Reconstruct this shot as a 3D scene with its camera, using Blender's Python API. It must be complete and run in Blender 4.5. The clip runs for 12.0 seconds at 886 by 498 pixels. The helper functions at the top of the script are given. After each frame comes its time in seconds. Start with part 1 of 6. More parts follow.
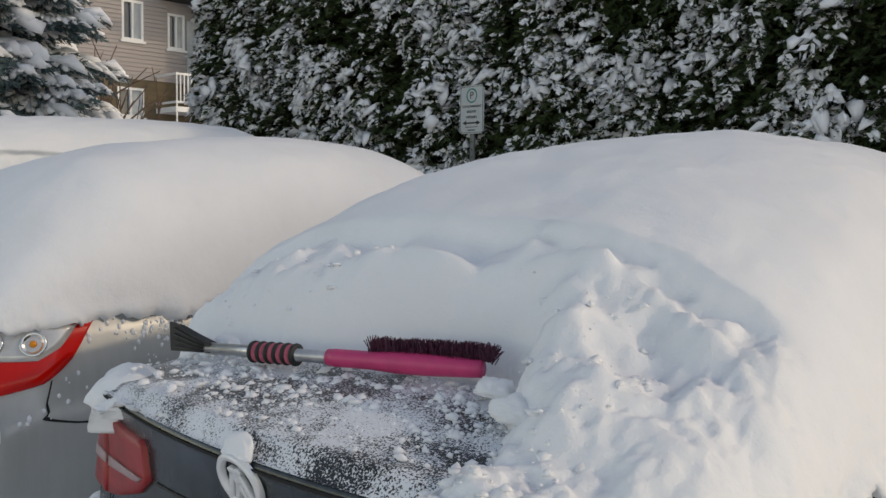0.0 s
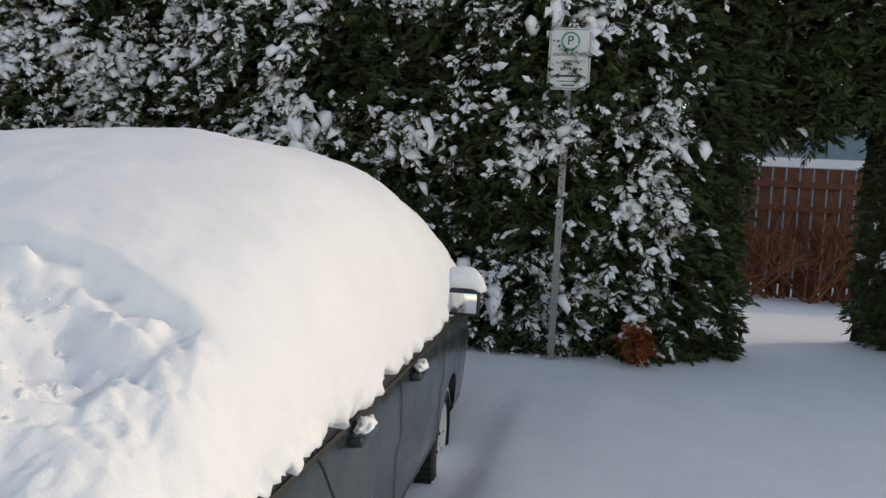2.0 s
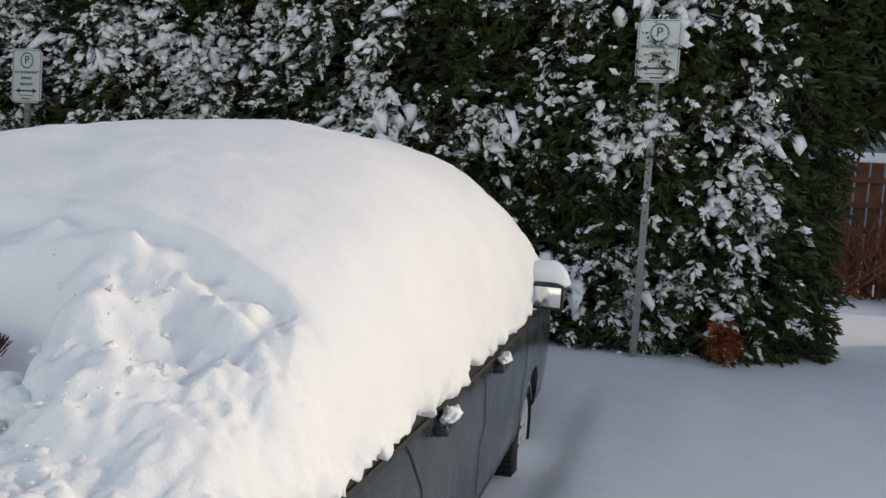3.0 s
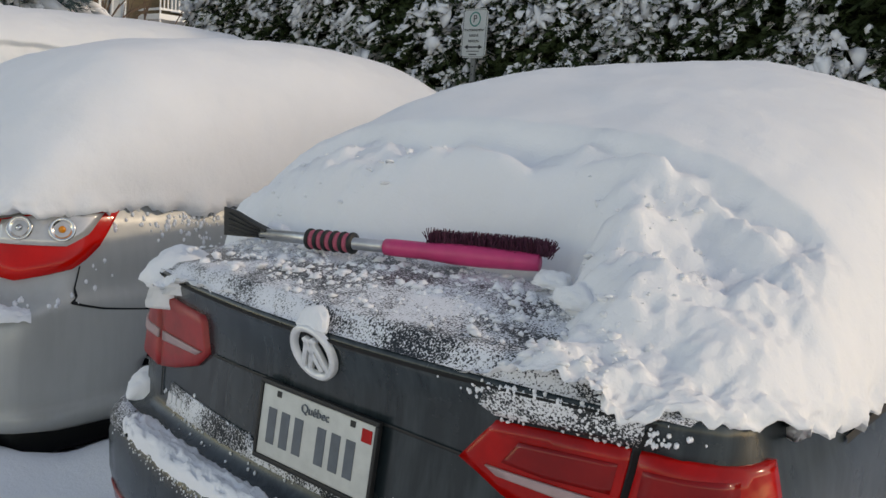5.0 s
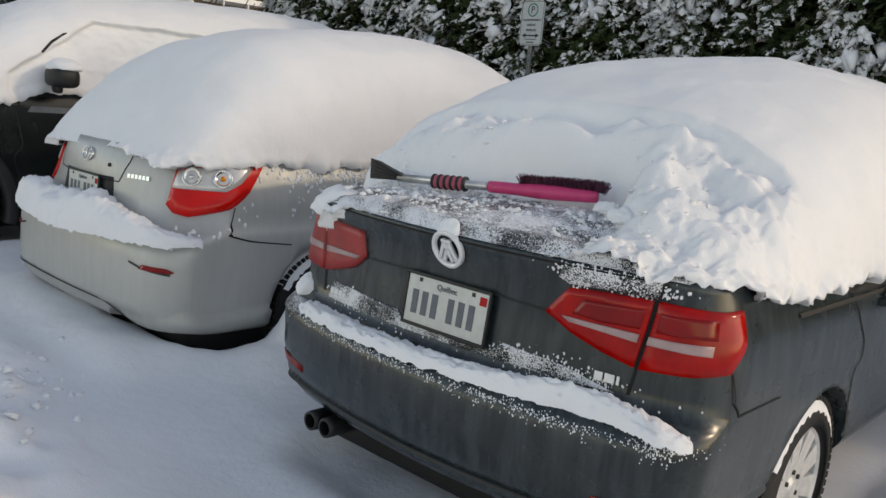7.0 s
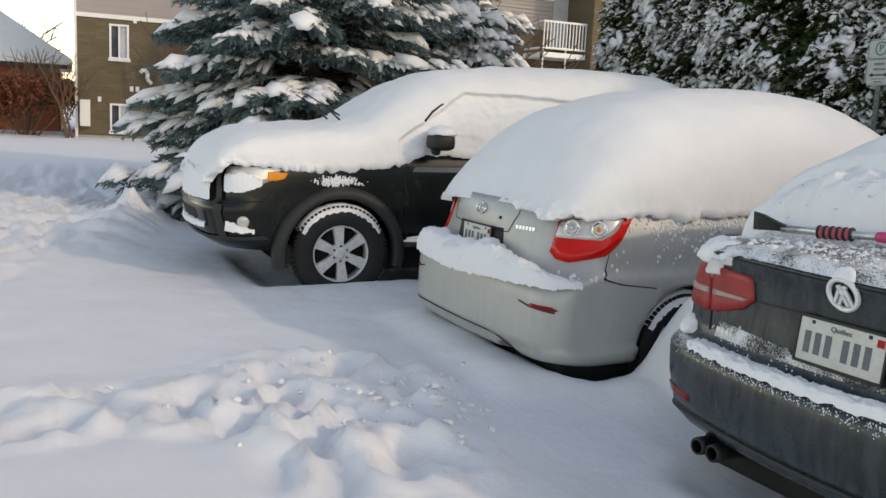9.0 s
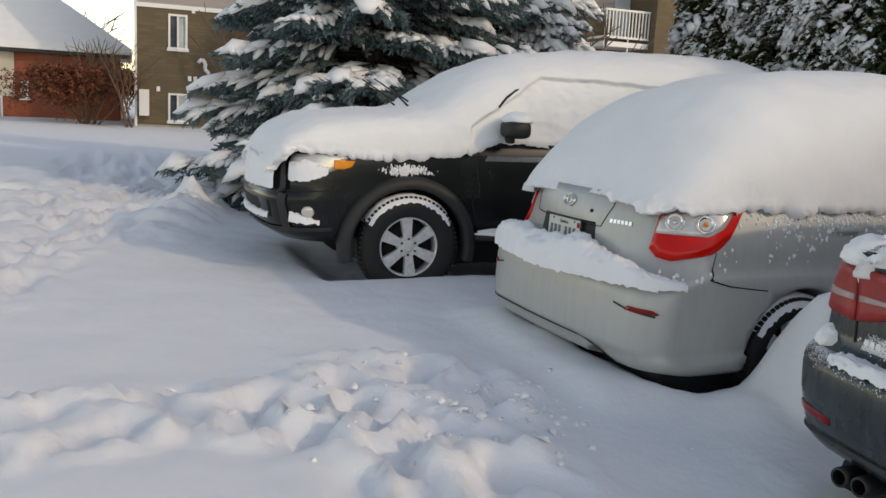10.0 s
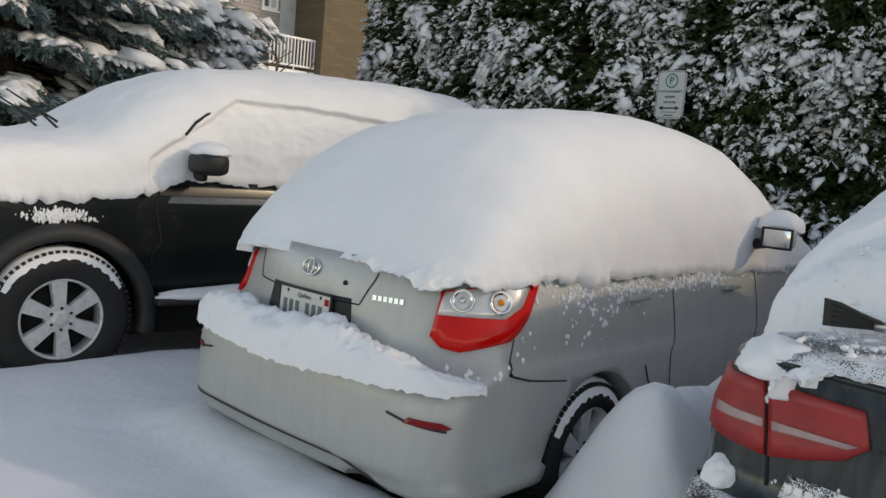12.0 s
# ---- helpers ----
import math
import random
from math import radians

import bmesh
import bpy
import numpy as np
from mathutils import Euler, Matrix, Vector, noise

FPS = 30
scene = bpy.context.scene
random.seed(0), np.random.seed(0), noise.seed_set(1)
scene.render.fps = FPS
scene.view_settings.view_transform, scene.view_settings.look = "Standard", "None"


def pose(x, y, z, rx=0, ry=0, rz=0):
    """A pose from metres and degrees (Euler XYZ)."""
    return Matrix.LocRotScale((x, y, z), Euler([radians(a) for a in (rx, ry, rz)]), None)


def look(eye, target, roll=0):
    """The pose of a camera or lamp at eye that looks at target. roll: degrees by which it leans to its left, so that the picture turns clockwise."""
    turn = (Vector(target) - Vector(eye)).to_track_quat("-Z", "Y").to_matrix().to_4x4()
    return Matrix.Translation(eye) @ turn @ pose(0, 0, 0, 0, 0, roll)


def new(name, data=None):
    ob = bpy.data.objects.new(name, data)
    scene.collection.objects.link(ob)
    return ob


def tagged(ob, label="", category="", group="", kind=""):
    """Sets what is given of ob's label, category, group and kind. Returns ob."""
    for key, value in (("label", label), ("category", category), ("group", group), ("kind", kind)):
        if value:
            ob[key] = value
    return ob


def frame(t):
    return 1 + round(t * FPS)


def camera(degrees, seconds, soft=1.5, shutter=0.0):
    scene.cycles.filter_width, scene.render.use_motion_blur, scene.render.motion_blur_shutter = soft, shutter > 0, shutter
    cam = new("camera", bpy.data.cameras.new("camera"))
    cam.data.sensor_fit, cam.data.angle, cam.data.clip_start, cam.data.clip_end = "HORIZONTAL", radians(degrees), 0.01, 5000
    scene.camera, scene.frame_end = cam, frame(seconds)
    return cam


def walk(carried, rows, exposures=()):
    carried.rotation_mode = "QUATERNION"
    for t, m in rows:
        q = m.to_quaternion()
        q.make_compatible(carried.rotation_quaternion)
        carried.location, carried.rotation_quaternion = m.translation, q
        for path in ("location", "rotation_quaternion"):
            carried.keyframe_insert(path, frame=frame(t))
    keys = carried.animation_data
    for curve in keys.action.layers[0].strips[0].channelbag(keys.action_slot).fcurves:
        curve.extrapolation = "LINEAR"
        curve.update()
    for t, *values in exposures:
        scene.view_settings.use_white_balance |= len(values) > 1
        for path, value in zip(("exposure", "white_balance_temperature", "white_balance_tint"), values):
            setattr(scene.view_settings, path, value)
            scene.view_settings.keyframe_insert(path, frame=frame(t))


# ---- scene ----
cam = camera(55.3, 12.0)
PATH = [
    (0.0, 0.026, -0.002, 1.515, 85.80, -0.89, 45.23),
    (0.5, 0.071, 0.027, 1.517, 85.93, -1.42, 36.15),
    (1.0, 0.110, 0.049, 1.517, 86.10, -1.98, 29.79),
    (1.5, 0.123, 0.058, 1.520, 86.36, -2.58, 21.27),
    (2.0, 0.145, 0.063, 1.522, 86.80, -3.27, 12.40),
    (2.5, 0.156, 0.056, 1.522, 86.63, -3.28, 11.74),
    (3.0, 0.121, 0.050, 1.513, 86.07, -3.84, 17.79),
    (3.5, 0.086, 0.022, 1.516, 85.45, -4.01, 26.23),
    (5.5, -0.061, -0.348, 1.404, 79.94, -4.83, 45.94),
    (6.0, 0.030, -0.540, 1.386, 79.22, -5.22, 46.17),
    (6.5, 0.246, -0.733, 1.394, 79.59, -5.63, 46.27),
    (8.5, 0.793, -1.430, 1.467, 81.21, -2.73, 57.20),
    (9.0, 0.660, -1.491, 1.469, 81.31, -2.85, 66.78),
    (9.5, 0.442, -1.532, 1.463, 81.54, -2.77, 70.28),
    (10.0, 0.233, -1.508, 1.412, 80.61, -3.05, 70.22),
    (10.5, -0.094, -1.444, 1.401, 81.20, -4.10, 70.03),
    (11.0, -0.457, -1.456, 1.398, 82.11, -4.15, 64.79),
    (11.5, -0.749, -1.360, 1.400, 83.32, -4.79, 53.87),
    (12.0, -1.035, -1.219, 1.431, 84.07, -5.13, 47.14),
]
walk(cam, [(t, pose(x, y, z, rx, ry, rz)) for t, x, y, z, rx, ry, rz in PATH],
     [(0.0, -0.54, 10150.0, 13.5), (1.0, -0.42, 10150.0, 13.5), (2.5, -0.20, 10150.0, 13.5), (3.5, -0.28, 10150.0, 13.5), (5.5, -0.40, 10300.0, 14.0), (9.0, -0.18, 10450.0, 13.5), (10.5, -0.45, 10450.0, 13.5), (12.0, -0.30, 10450.0, 13.5)])

# ---- world, sun ----
SUN_AZ, SUN_EL = 38.0, 27.0          # degrees: azimuth from +x towards +y, height
SKY, SUN, EXPOSURE = 0.34, 0.85, 0.0
scene.view_settings.exposure = EXPOSURE
world = bpy.data.worlds.new("world")
scene.world = world
world.use_nodes = True
wn = world.node_tree
sky = wn.nodes.new("ShaderNodeTexSky")
sky.sky_type, sky.sun_disc = "NISHITA", False
sky.sun_elevation, sky.sun_rotation = radians(SUN_EL), radians(90 - SUN_AZ)
sky.air_density, sky.dust_density, sky.ozone_density = 0.8, 0.35, 0.6
wn.links.new(sky.outputs[0], wn.nodes["Background"].inputs[0])
wn.nodes["Background"].inputs[1].default_value = SKY
sun_data = bpy.data.lights.new("sun", "SUN")
sun_data.energy, sun_data.angle, sun_data.color = SUN, radians(1.2), (1.0, 0.975, 0.93)
sun = new("sun", sun_data)
az, el = radians(SUN_AZ), radians(SUN_EL)
sun.matrix_world = look((30 * math.cos(az), 30 * math.sin(az), 30 * math.tan(el)), (0, 0, 0))


# ---- materials ----
class Nodes:
    def __init__(self, name, rough=0.6, metal=0.0, spec=0.5):
        self.mat = bpy.data.materials.new(name)
        self.mat.use_nodes = True
        self.t = self.mat.node_tree
        self.b = self.t.nodes["Principled BSDF"]
        self.b.inputs["Roughness"].default_value = rough
        self.b.inputs["Metallic"].default_value = metal
        self.b.inputs["Specular IOR Level"].default_value = spec
        self.co = self.t.nodes.new("ShaderNodeTexCoord").outputs["Object"]

    def link(self, a, b):
        self.t.links.new(a, b)

    def noise(self, scale, detail=4, rough=0.6, stretch=None):
        n = self.t.nodes.new("ShaderNodeTexNoise")
        n.inputs["Scale"].default_value, n.inputs["Detail"].default_value, n.inputs["Roughness"].default_value = scale, detail, rough
        co = self.co
        if stretch:
            m = self.t.nodes.new("ShaderNodeMapping")
            m.inputs["Scale"].default_value = stretch
            self.link(self.co, m.inputs[0])
            co = m.outputs[0]
        self.link(co, n.inputs["Vector"])
        return n.outputs["Fac"]

    def ramp(self, fac, stops):
        r = self.t.nodes.new("ShaderNodeValToRGB")
        e = r.color_ramp.elements
        while len(e) < len(stops):
            e.new(0.5)
        for k, (p, c) in enumerate(stops):
            e[k].position, e[k].color = p, (*c, 1) if len(c) == 3 else c
        self.link(fac, r.inputs[0])
        return r.outputs[0]

    def mix(self, fac, a, b):
        m = self.t.nodes.new("ShaderNodeMix")
        m.data_type = "RGBA"
        for sock, v in ((m.inputs[0], fac), (m.inputs[6], a), (m.inputs[7], b)):
            if isinstance(v, (int, float)):
                sock.default_value = v
            elif isinstance(v, tuple):
                sock.default_value = (*v, 1)
            else:
                self.link(v, sock)
        return m.outputs[2]

    def bump(self, *heights):
        last = None
        for fac, strength, dist in heights:
            b = self.t.nodes.new("ShaderNodeBump")
            b.inputs["Strength"].default_value, b.inputs["Distance"].default_value = strength, dist
            self.link(fac, b.inputs["Height"])
            if last:
                self.link(last, b.inputs["Normal"])
            last = b.outputs[0]
        self.link(last, self.b.inputs["Normal"])

    def color(self, c):
        if isinstance(c, tuple):
            self.b.inputs["Base Color"].default_value = (*c, 1)
        else:
            self.link(c, self.b.inputs["Base Color"])
        return self

    def random(self):
        return self.t.nodes.new("ShaderNodeObjectInfo").outputs["Random"]

    def island(self):
        return self.t.nodes.new("ShaderNodeNewGeometry").outputs["Random Per Island"]


def snow_mat(name, grain, tint=(0.86, 0.87, 0.89)):
    n = Nodes(name, 0.75, spec=0.2)
    n.color(n.ramp(n.noise(3.0), [(0.3, tuple(c * 0.95 for c in tint)), (0.7, tint)]))
    n.bump((n.noise(14, 5), 0.25, 0.02 * grain), (n.noise(140, 3), 0.35, 0.004 * grain))
    return n.mat


def paint_mat(name, base, rough, streaks, dirt, metal=0.0, spec=0.5):
    """Car paint with salt film and vertical run marks."""
    n = Nodes(name, rough, metal, spec)
    n.b.inputs["Coat Weight"].default_value, n.b.inputs["Coat Roughness"].default_value = 0.2, 0.2
    run = n.ramp(n.noise(9, 5, stretch=(3.0, 3.0, 0.35)), [(0.42, (0, 0, 0)), (0.62, (1, 1, 1))])
    film = n.ramp(n.noise(4, 6), [(0.35, (0, 0, 0)), (0.75, (1, 1, 1))])
    c = n.mix(streaks, base, n.mix(run, base, dirt))
    c = n.mix(n.mix(0.35, (0, 0, 0), film), c, dirt)
    n.color(c)
    n.link(n.ramp(film, [(0.0, (rough,) * 3), (1.0, (min(1, rough + 0.16),) * 3)]), n.b.inputs["Roughness"])
    n.bump((n.noise(220, 2), 0.04, 0.002))
    return n.mat


def plain_mat(name, base, rough=0.5, metal=0.0, var=0.15, scale=30, spec=0.5):
    n = Nodes(name, rough, metal, spec)
    n.color(n.ramp(n.noise(scale), [(0.3, tuple(c * (1 - var) for c in base)), (0.7, tuple(min(1, c * (1 + var)) for c in base))]))
    n.bump((n.noise(scale * 4, 3), 0.1, 0.003))
    return n.mat


SNOW = snow_mat("fresh_snow", 1.0)
SNOW_GROUND = snow_mat("ground_snow", 1.4, (0.84, 0.85, 0.88))
SNOW_CLUMP = snow_mat("clump_snow", 0.8, (0.86, 0.87, 0.9))
DARK_PAINT = paint_mat("dark_grey_paint", (0.009, 0.016, 0.019), 0.20, 0.6, (0.044, 0.060, 0.066), 0.0, 0.4)
SILVER_PAINT = paint_mat("silver_paint", (0.46, 0.47, 0.46), 0.38, 0.25, (0.36, 0.36, 0.35), 0.25)
BLACK_PAINT = paint_mat("black_green_paint", (0.004, 0.006, 0.006), 0.14, 0.10, (0.018, 0.022, 0.022), 0.0, 0.25)
TRIM = plain_mat("black_trim", (0.009, 0.0095, 0.010), 0.55)
FLARE = plain_mat("grey_plastic", (0.018, 0.019, 0.020), 0.6)
UNDER = plain_mat("underbody", (0.006, 0.006, 0.0065), 0.8)
RUBBER = plain_mat("tyre_rubber", (0.011, 0.011, 0.0115), 0.75, scale=60)
ALLOY = plain_mat("alloy", (0.62, 0.63, 0.64), 0.4, 0.25)
CHROME = plain_mat("chrome", (0.7, 0.7, 0.7), 0.15, 1.0, 0.05)
BADGE = plain_mat("frosted_chrome", (0.78, 0.79, 0.8), 0.35, 0.3, 0.1)
RED_LENS = plain_mat("red_lens", (0.40, 0.005, 0.004), 0.14, 0, 0.3, 10, 0.3)
BRIGHT_RED = plain_mat("bright_red_lens", (0.66, 0.008, 0.005), 0.08, 0, 0.12, 8, 0.35)
RED_DARK = plain_mat("dark_red_lens", (0.24, 0.004, 0.004), 0.12, 0, 0.2, 8, 0.35)
FROSTED_RED = plain_mat("frosted_red_lens", (0.34, 0.022, 0.022), 0.4, 0, 0.25, 12)
CLEAR_LENS = plain_mat("clear_lens", (0.6, 0.58, 0.56), 0.12, 0.35, 0.15, 10)
REFLECTOR = plain_mat("lamp_bowl", (0.75, 0.72, 0.68), 0.12, 0.9, 0.1)
BAND = plain_mat("pale_lens_band", (0.40, 0.27, 0.27), 0.3, 0, 0.1)
ORANGE = plain_mat("orange_lens", (0.8, 0.25, 0.01), 0.2, 0, 0.1)
PINK = plain_mat("pink_plastic", (0.62, 0.045, 0.16), 0.4, 0, 0.08)
PINK_FOAM = plain_mat("pink_foam", (0.5, 0.1, 0.15), 0.85, 0, 0.15, 80)
STEEL = plain_mat("brushed_tube", (0.5, 0.51, 0.52), 0.3, 0.8)
BRISTLE = plain_mat("bristle", (0.075, 0.014, 0.036), 0.7, 0, 0.5, 200)
PLATE = plain_mat("plate_white", (0.55, 0.56, 0.53), 0.5, 0, 0.08)
PLATE_INK = plain_mat("plate_ink", (0.10, 0.12, 0.14), 0.5)
GLASS_DARK = plain_mat("dark_glass", (0.012, 0.014, 0.016), 0.08)
MIRROR_GLASS = plain_mat("mirror_glass", (0.6, 0.63, 0.66), 0.05, 1.0, 0.03)
SIGN_WHITE = plain_mat("sign_white", (0.55, 0.58, 0.58), 0.5, 0, 0.06)
SIGN_INK = plain_mat("sign_ink", (0.03, 0.03, 0.035), 0.6)
SIGN_GREEN = plain_mat("sign_green", (0.02, 0.24, 0.2), 0.5)
GALV = plain_mat("galvanised_steel", (0.22, 0.23, 0.23), 0.5, 0.5)


# ---- mesh helpers ----
def finish(me, mat, smooth=True):
    me.materials.append(mat)
    if smooth:
        me.polygons.foreach_set("use_smooth", [True] * len(me.polygons))
    return me


def part(name, bm, mat, parent, label="", smooth=True):
    me = bpy.data.meshes.new(name)
    bm.normal_update()
    bm.to_mesh(me)
    bm.free()
    ob = new(name, finish(me, mat, smooth))
    ob.parent = parent
    return tagged(ob, label)


def mesh_part(name, verts, faces, mat, parent, label="", smooth=True):
    me = bpy.data.meshes.new(name)
    me.from_pydata([tuple(map(float, v)) for v in verts], [], faces)
    ob = new(name, finish(me, mat, smooth))
    ob.parent = parent
    return tagged(ob, label)


def thing(name, m, label, category, group="", kind=""):
    ob = new(name)
    ob.matrix_world = m
    return tagged(ob, label, category, group, kind)


def solo(ob, m, label, category, group="", kind=""):
    """A mesh that is a whole thing."""
    ob.matrix_world = m
    return tagged(ob, label, category, group, kind)


def box(bm, x0, x1, y0, y1, z0, z1, bevel=0.0, m=None):
    r = bmesh.ops.create_cube(bm, size=1)
    vs = r["verts"]
    bmesh.ops.scale(bm, vec=(x1 - x0, y1 - y0, z1 - z0), verts=vs)
    bmesh.ops.translate(bm, vec=((x0 + x1) / 2, (y0 + y1) / 2, (z0 + z1) / 2), verts=vs)
    if bevel:
        es = list({e for v in vs for e in v.link_edges})
        out = bmesh.ops.bevel(bm, geom=es, offset=bevel, segments=2, affect="EDGES", profile=0.6)
        vs = list({v for f in out["faces"] for v in f.verts} | {v for v in vs if v.is_valid})
    if m is not None:
        bmesh.ops.transform(bm, matrix=m, verts=vs)
    return bm


def rod(bm, a, b, r0, r1=None, n=10):
    a, b = Vector(a), Vector(b)
    m = Matrix.Translation((a + b) / 2) @ (b - a).to_track_quat("Z", "Y").to_matrix().to_4x4()
    bmesh.ops.create_cone(bm, cap_ends=True, segments=n, radius1=r0, radius2=r0 if r1 is None else r1, depth=(b - a).length, matrix=m)
    return bm


def lathe(bm, profile, n=40, m=None):
    """Turns (radius, x) pairs about the x axis."""
    rings = [[bm.verts.new((x, r * math.cos(6.28318 * k / n), r * math.sin(6.28318 * k / n))) for k in range(n)] for r, x in profile]
    for a, b in zip(rings, rings[1:]):
        for k in range(n):
            bm.faces.new((a[k], a[(k + 1) % n], b[(k + 1) % n], b[k]))
    if m is not None:
        bmesh.ops.transform(bm, matrix=m, verts=[v for r in rings for v in r])
    return bm


def fbm(p, octaves=3):
    return noise.fractal(p, 0.7, 2.1, octaves)


def sstep(a, b, x):
    t = min(1.0, max(0.0, (x - a) / (b - a)))
    return t * t * (3 - 2 * t)


# ---- cars: shape by stacked plan outlines ----
class Shape:
    """Rings are (z, half width, tail v); u across, v from the visible end forwards, z up."""

    def __init__(self, rings, length, radius, crown, bow=0.03):
        self.rings, self.length, self.radius, self.crown, self.bow = np.array(rings), length, radius, crown, bow

    def at(self, s, z, out=0.0):
        p = self._at(s, z)
        if out:
            a, b, c = self._at(s + 0.01, z), self._at(s - 0.01, z), self._at(s, z + 0.01)
            n = (a - b).cross(c - p)
            n.normalize()
            p = p + n * out
        return p

    def _at(self, s, z):
        w = float(np.interp(z, self.rings[:, 0], self.rings[:, 1]))
        v0 = float(np.interp(z, self.rings[:, 0], self.rings[:, 2]))
        r, sign, s = self.radius, (1 if s >= 0 else -1), abs(s)
        a, arc, flank = w - r, r * math.pi / 2, self.length - 2 * r - v0
        if s <= a:
            u, v = s, 0
        elif s <= a + arc:
            th = (s - a) / r
            u, v = a + r * math.sin(th), r * (1 - math.cos(th))
        elif s <= a + arc + flank:
            u, v = w, r + s - a - arc
        elif s <= a + 2 * arc + flank:
            th = (s - a - arc - flank) / r
            u, v = a + r * math.cos(th), r + flank + r * math.sin(th)
        else:
            u, v = max(0, a - (s - a - 2 * arc - flank)), 2 * r + flank
        crown = float(np.interp(z, self.rings[:, 0], self.rings[:, 3])) if self.rings.shape[1] > 3 else self.crown
        c = crown * (u / w) ** 2
        v += c * max(0, 1 - v / 0.9) - c * max(0, 1 - (2 * r + flank - v) / 0.9)
        u *= 1 - self.bow * ((v - self.length * 0.5) / (self.length * 0.5)) ** 2
        return Vector((sign * u, v0 + v, z))

    def perimeter(self, z):
        w = float(np.interp(z, self.rings[:, 0], self.rings[:, 1]))
        v0 = float(np.interp(z, self.rings[:, 0], self.rings[:, 2]))
        r = self.radius
        return 2 * (w - r) + math.pi * r + self.length - 2 * r - v0

    def corner(self, z):
        """The length along the outline at which the flank begins."""
        w = float(np.interp(z, self.rings[:, 0], self.rings[:, 1]))
        return w - self.radius + self.radius * math.pi / 2

    def body(self, n=90):
        bm = bmesh.new()
        zs = []
        for a, b in zip(self.rings[:, 0], self.rings[1:, 0]):
            k = max(1, int((b - a) / 0.035))
            zs += [a + (b - a) * i / k for i in range(k)]
        zs.append(self.rings[-1, 0])
        rows = []
        for z in zs:
            per = self.perimeter(z)
            ss = [-per + 2 * per * k / (2 * n) for k in range(2 * n)]
            rows.append([bm.verts.new(self._at(s, z)) for s in ss])
        for a, b in zip(rows, rows[1:]):
            for k in range(2 * n):
                bm.faces.new((a[k], a[(k + 1) % (2 * n)], b[(k + 1) % (2 * n)], b[k]))
        bm.faces.new(rows[0][::-1])
        bm.faces.new(rows[-1])
        return bm

    def patch(self, poly, out=0.004, deep=0.012, cuts=4):
        """A curved plate whose outline is given as (s, z) pairs."""
        bm = bmesh.new()
        bm.faces.new([bm.verts.new((s, z, 0)) for s, z in poly])
        bmesh.ops.triangulate(bm, faces=bm.faces[:])
        bmesh.ops.subdivide_edges(bm, edges=bm.edges[:], cuts=cuts, use_grid_fill=True)
        bmesh.ops.triangulate(bm, faces=bm.faces[:])
        flat = [(v, v.co.x, v.co.y) for v in bm.verts]
        top = bm.faces[:]
        back = {v: bm.verts.new(self.at(s, z, out - deep)) for v, s, z in flat}
        rim = [e for e in bm.edges if len(e.link_faces) == 1]
        for e in rim:
            a, b = e.verts
            bm.faces.new((b, a, back[a], back[b]))
        for f in top:
            bm.faces.new([back[v] for v in reversed(f.verts)])
        for v, s, z in flat:
            v.co = self.at(s, z, out)
        bmesh.ops.recalc_face_normals(bm, faces=bm.faces[:])
        return bm

    def line(self, pts, width=0.006, out=0.002):
        """A narrow strip along (s, z) points."""
        bm = bmesh.new()
        dense = []
        for (s0, z0), (s1, z1) in zip(pts, pts[1:]):
            k = max(1, int(math.hypot(s1 - s0, z1 - z0) / 0.03))
            dense += [(s0 + (s1 - s0) * i / k, z0 + (z1 - z0) * i / k) for i in range(k)]
        dense.append(pts[-1])
        rows = []
        for k, (s, z) in enumerate(dense):
            a, b = dense[max(0, k - 1)], dense[min(len(dense) - 1, k + 1)]
            d = Vector((b[0] - a[0], b[1] - a[1])).normalized() * width / 2
            rows.append([bm.verts.new(self.at(s - d.y, z + d.x, out)), bm.verts.new(self.at(s, z, out + 0.002)), bm.verts.new(self.at(s + d.y, z - d.x, out))])
        for a, b in zip(rows, rows[1:]):
            bm.faces.new((a[0], a[1], b[1], b[0]))
            bm.faces.new((a[1], a[2], b[2], b[1]))
        return bm


def carve(ob, cutters):
    """Cuts the given bmesh solids out of the object's mesh."""
    for bm in cutters:
        me = bpy.data.meshes.new("cutter")
        bmesh.ops.recalc_face_normals(bm, faces=bm.faces[:])
        bm.to_mesh(me)
        bm.free()
        tool = new("cutter", me)
        tool.parent = ob.parent
        mod = ob.modifiers.new("cut", "BOOLEAN")
        mod.operation, mod.object, mod.solver = "DIFFERENCE", tool, "EXACT"
        bpy.context.view_layer.update()
        done = bpy.data.meshes.new_from_object(ob.evaluated_get(bpy.context.evaluated_depsgraph_get()))
        ob.modifiers.clear()
        ob.data = done
        bpy.data.objects.remove(tool)
    return ob


def arch(v, z, r, side, reach=0.32, half=0.9):
    bm = bmesh.new()
    x0, x1 = sorted((side * (half - reach), side * (half + 0.3)))
    bmesh.ops.create_cone(bm, cap_ends=True, segments=40, radius1=r, radius2=r, depth=x1 - x0,
                          matrix=Matrix.Translation(((x0 + x1) / 2, v, z)) @ Matrix.Rotation(math.pi / 2, 4, "Y"))
    return bm


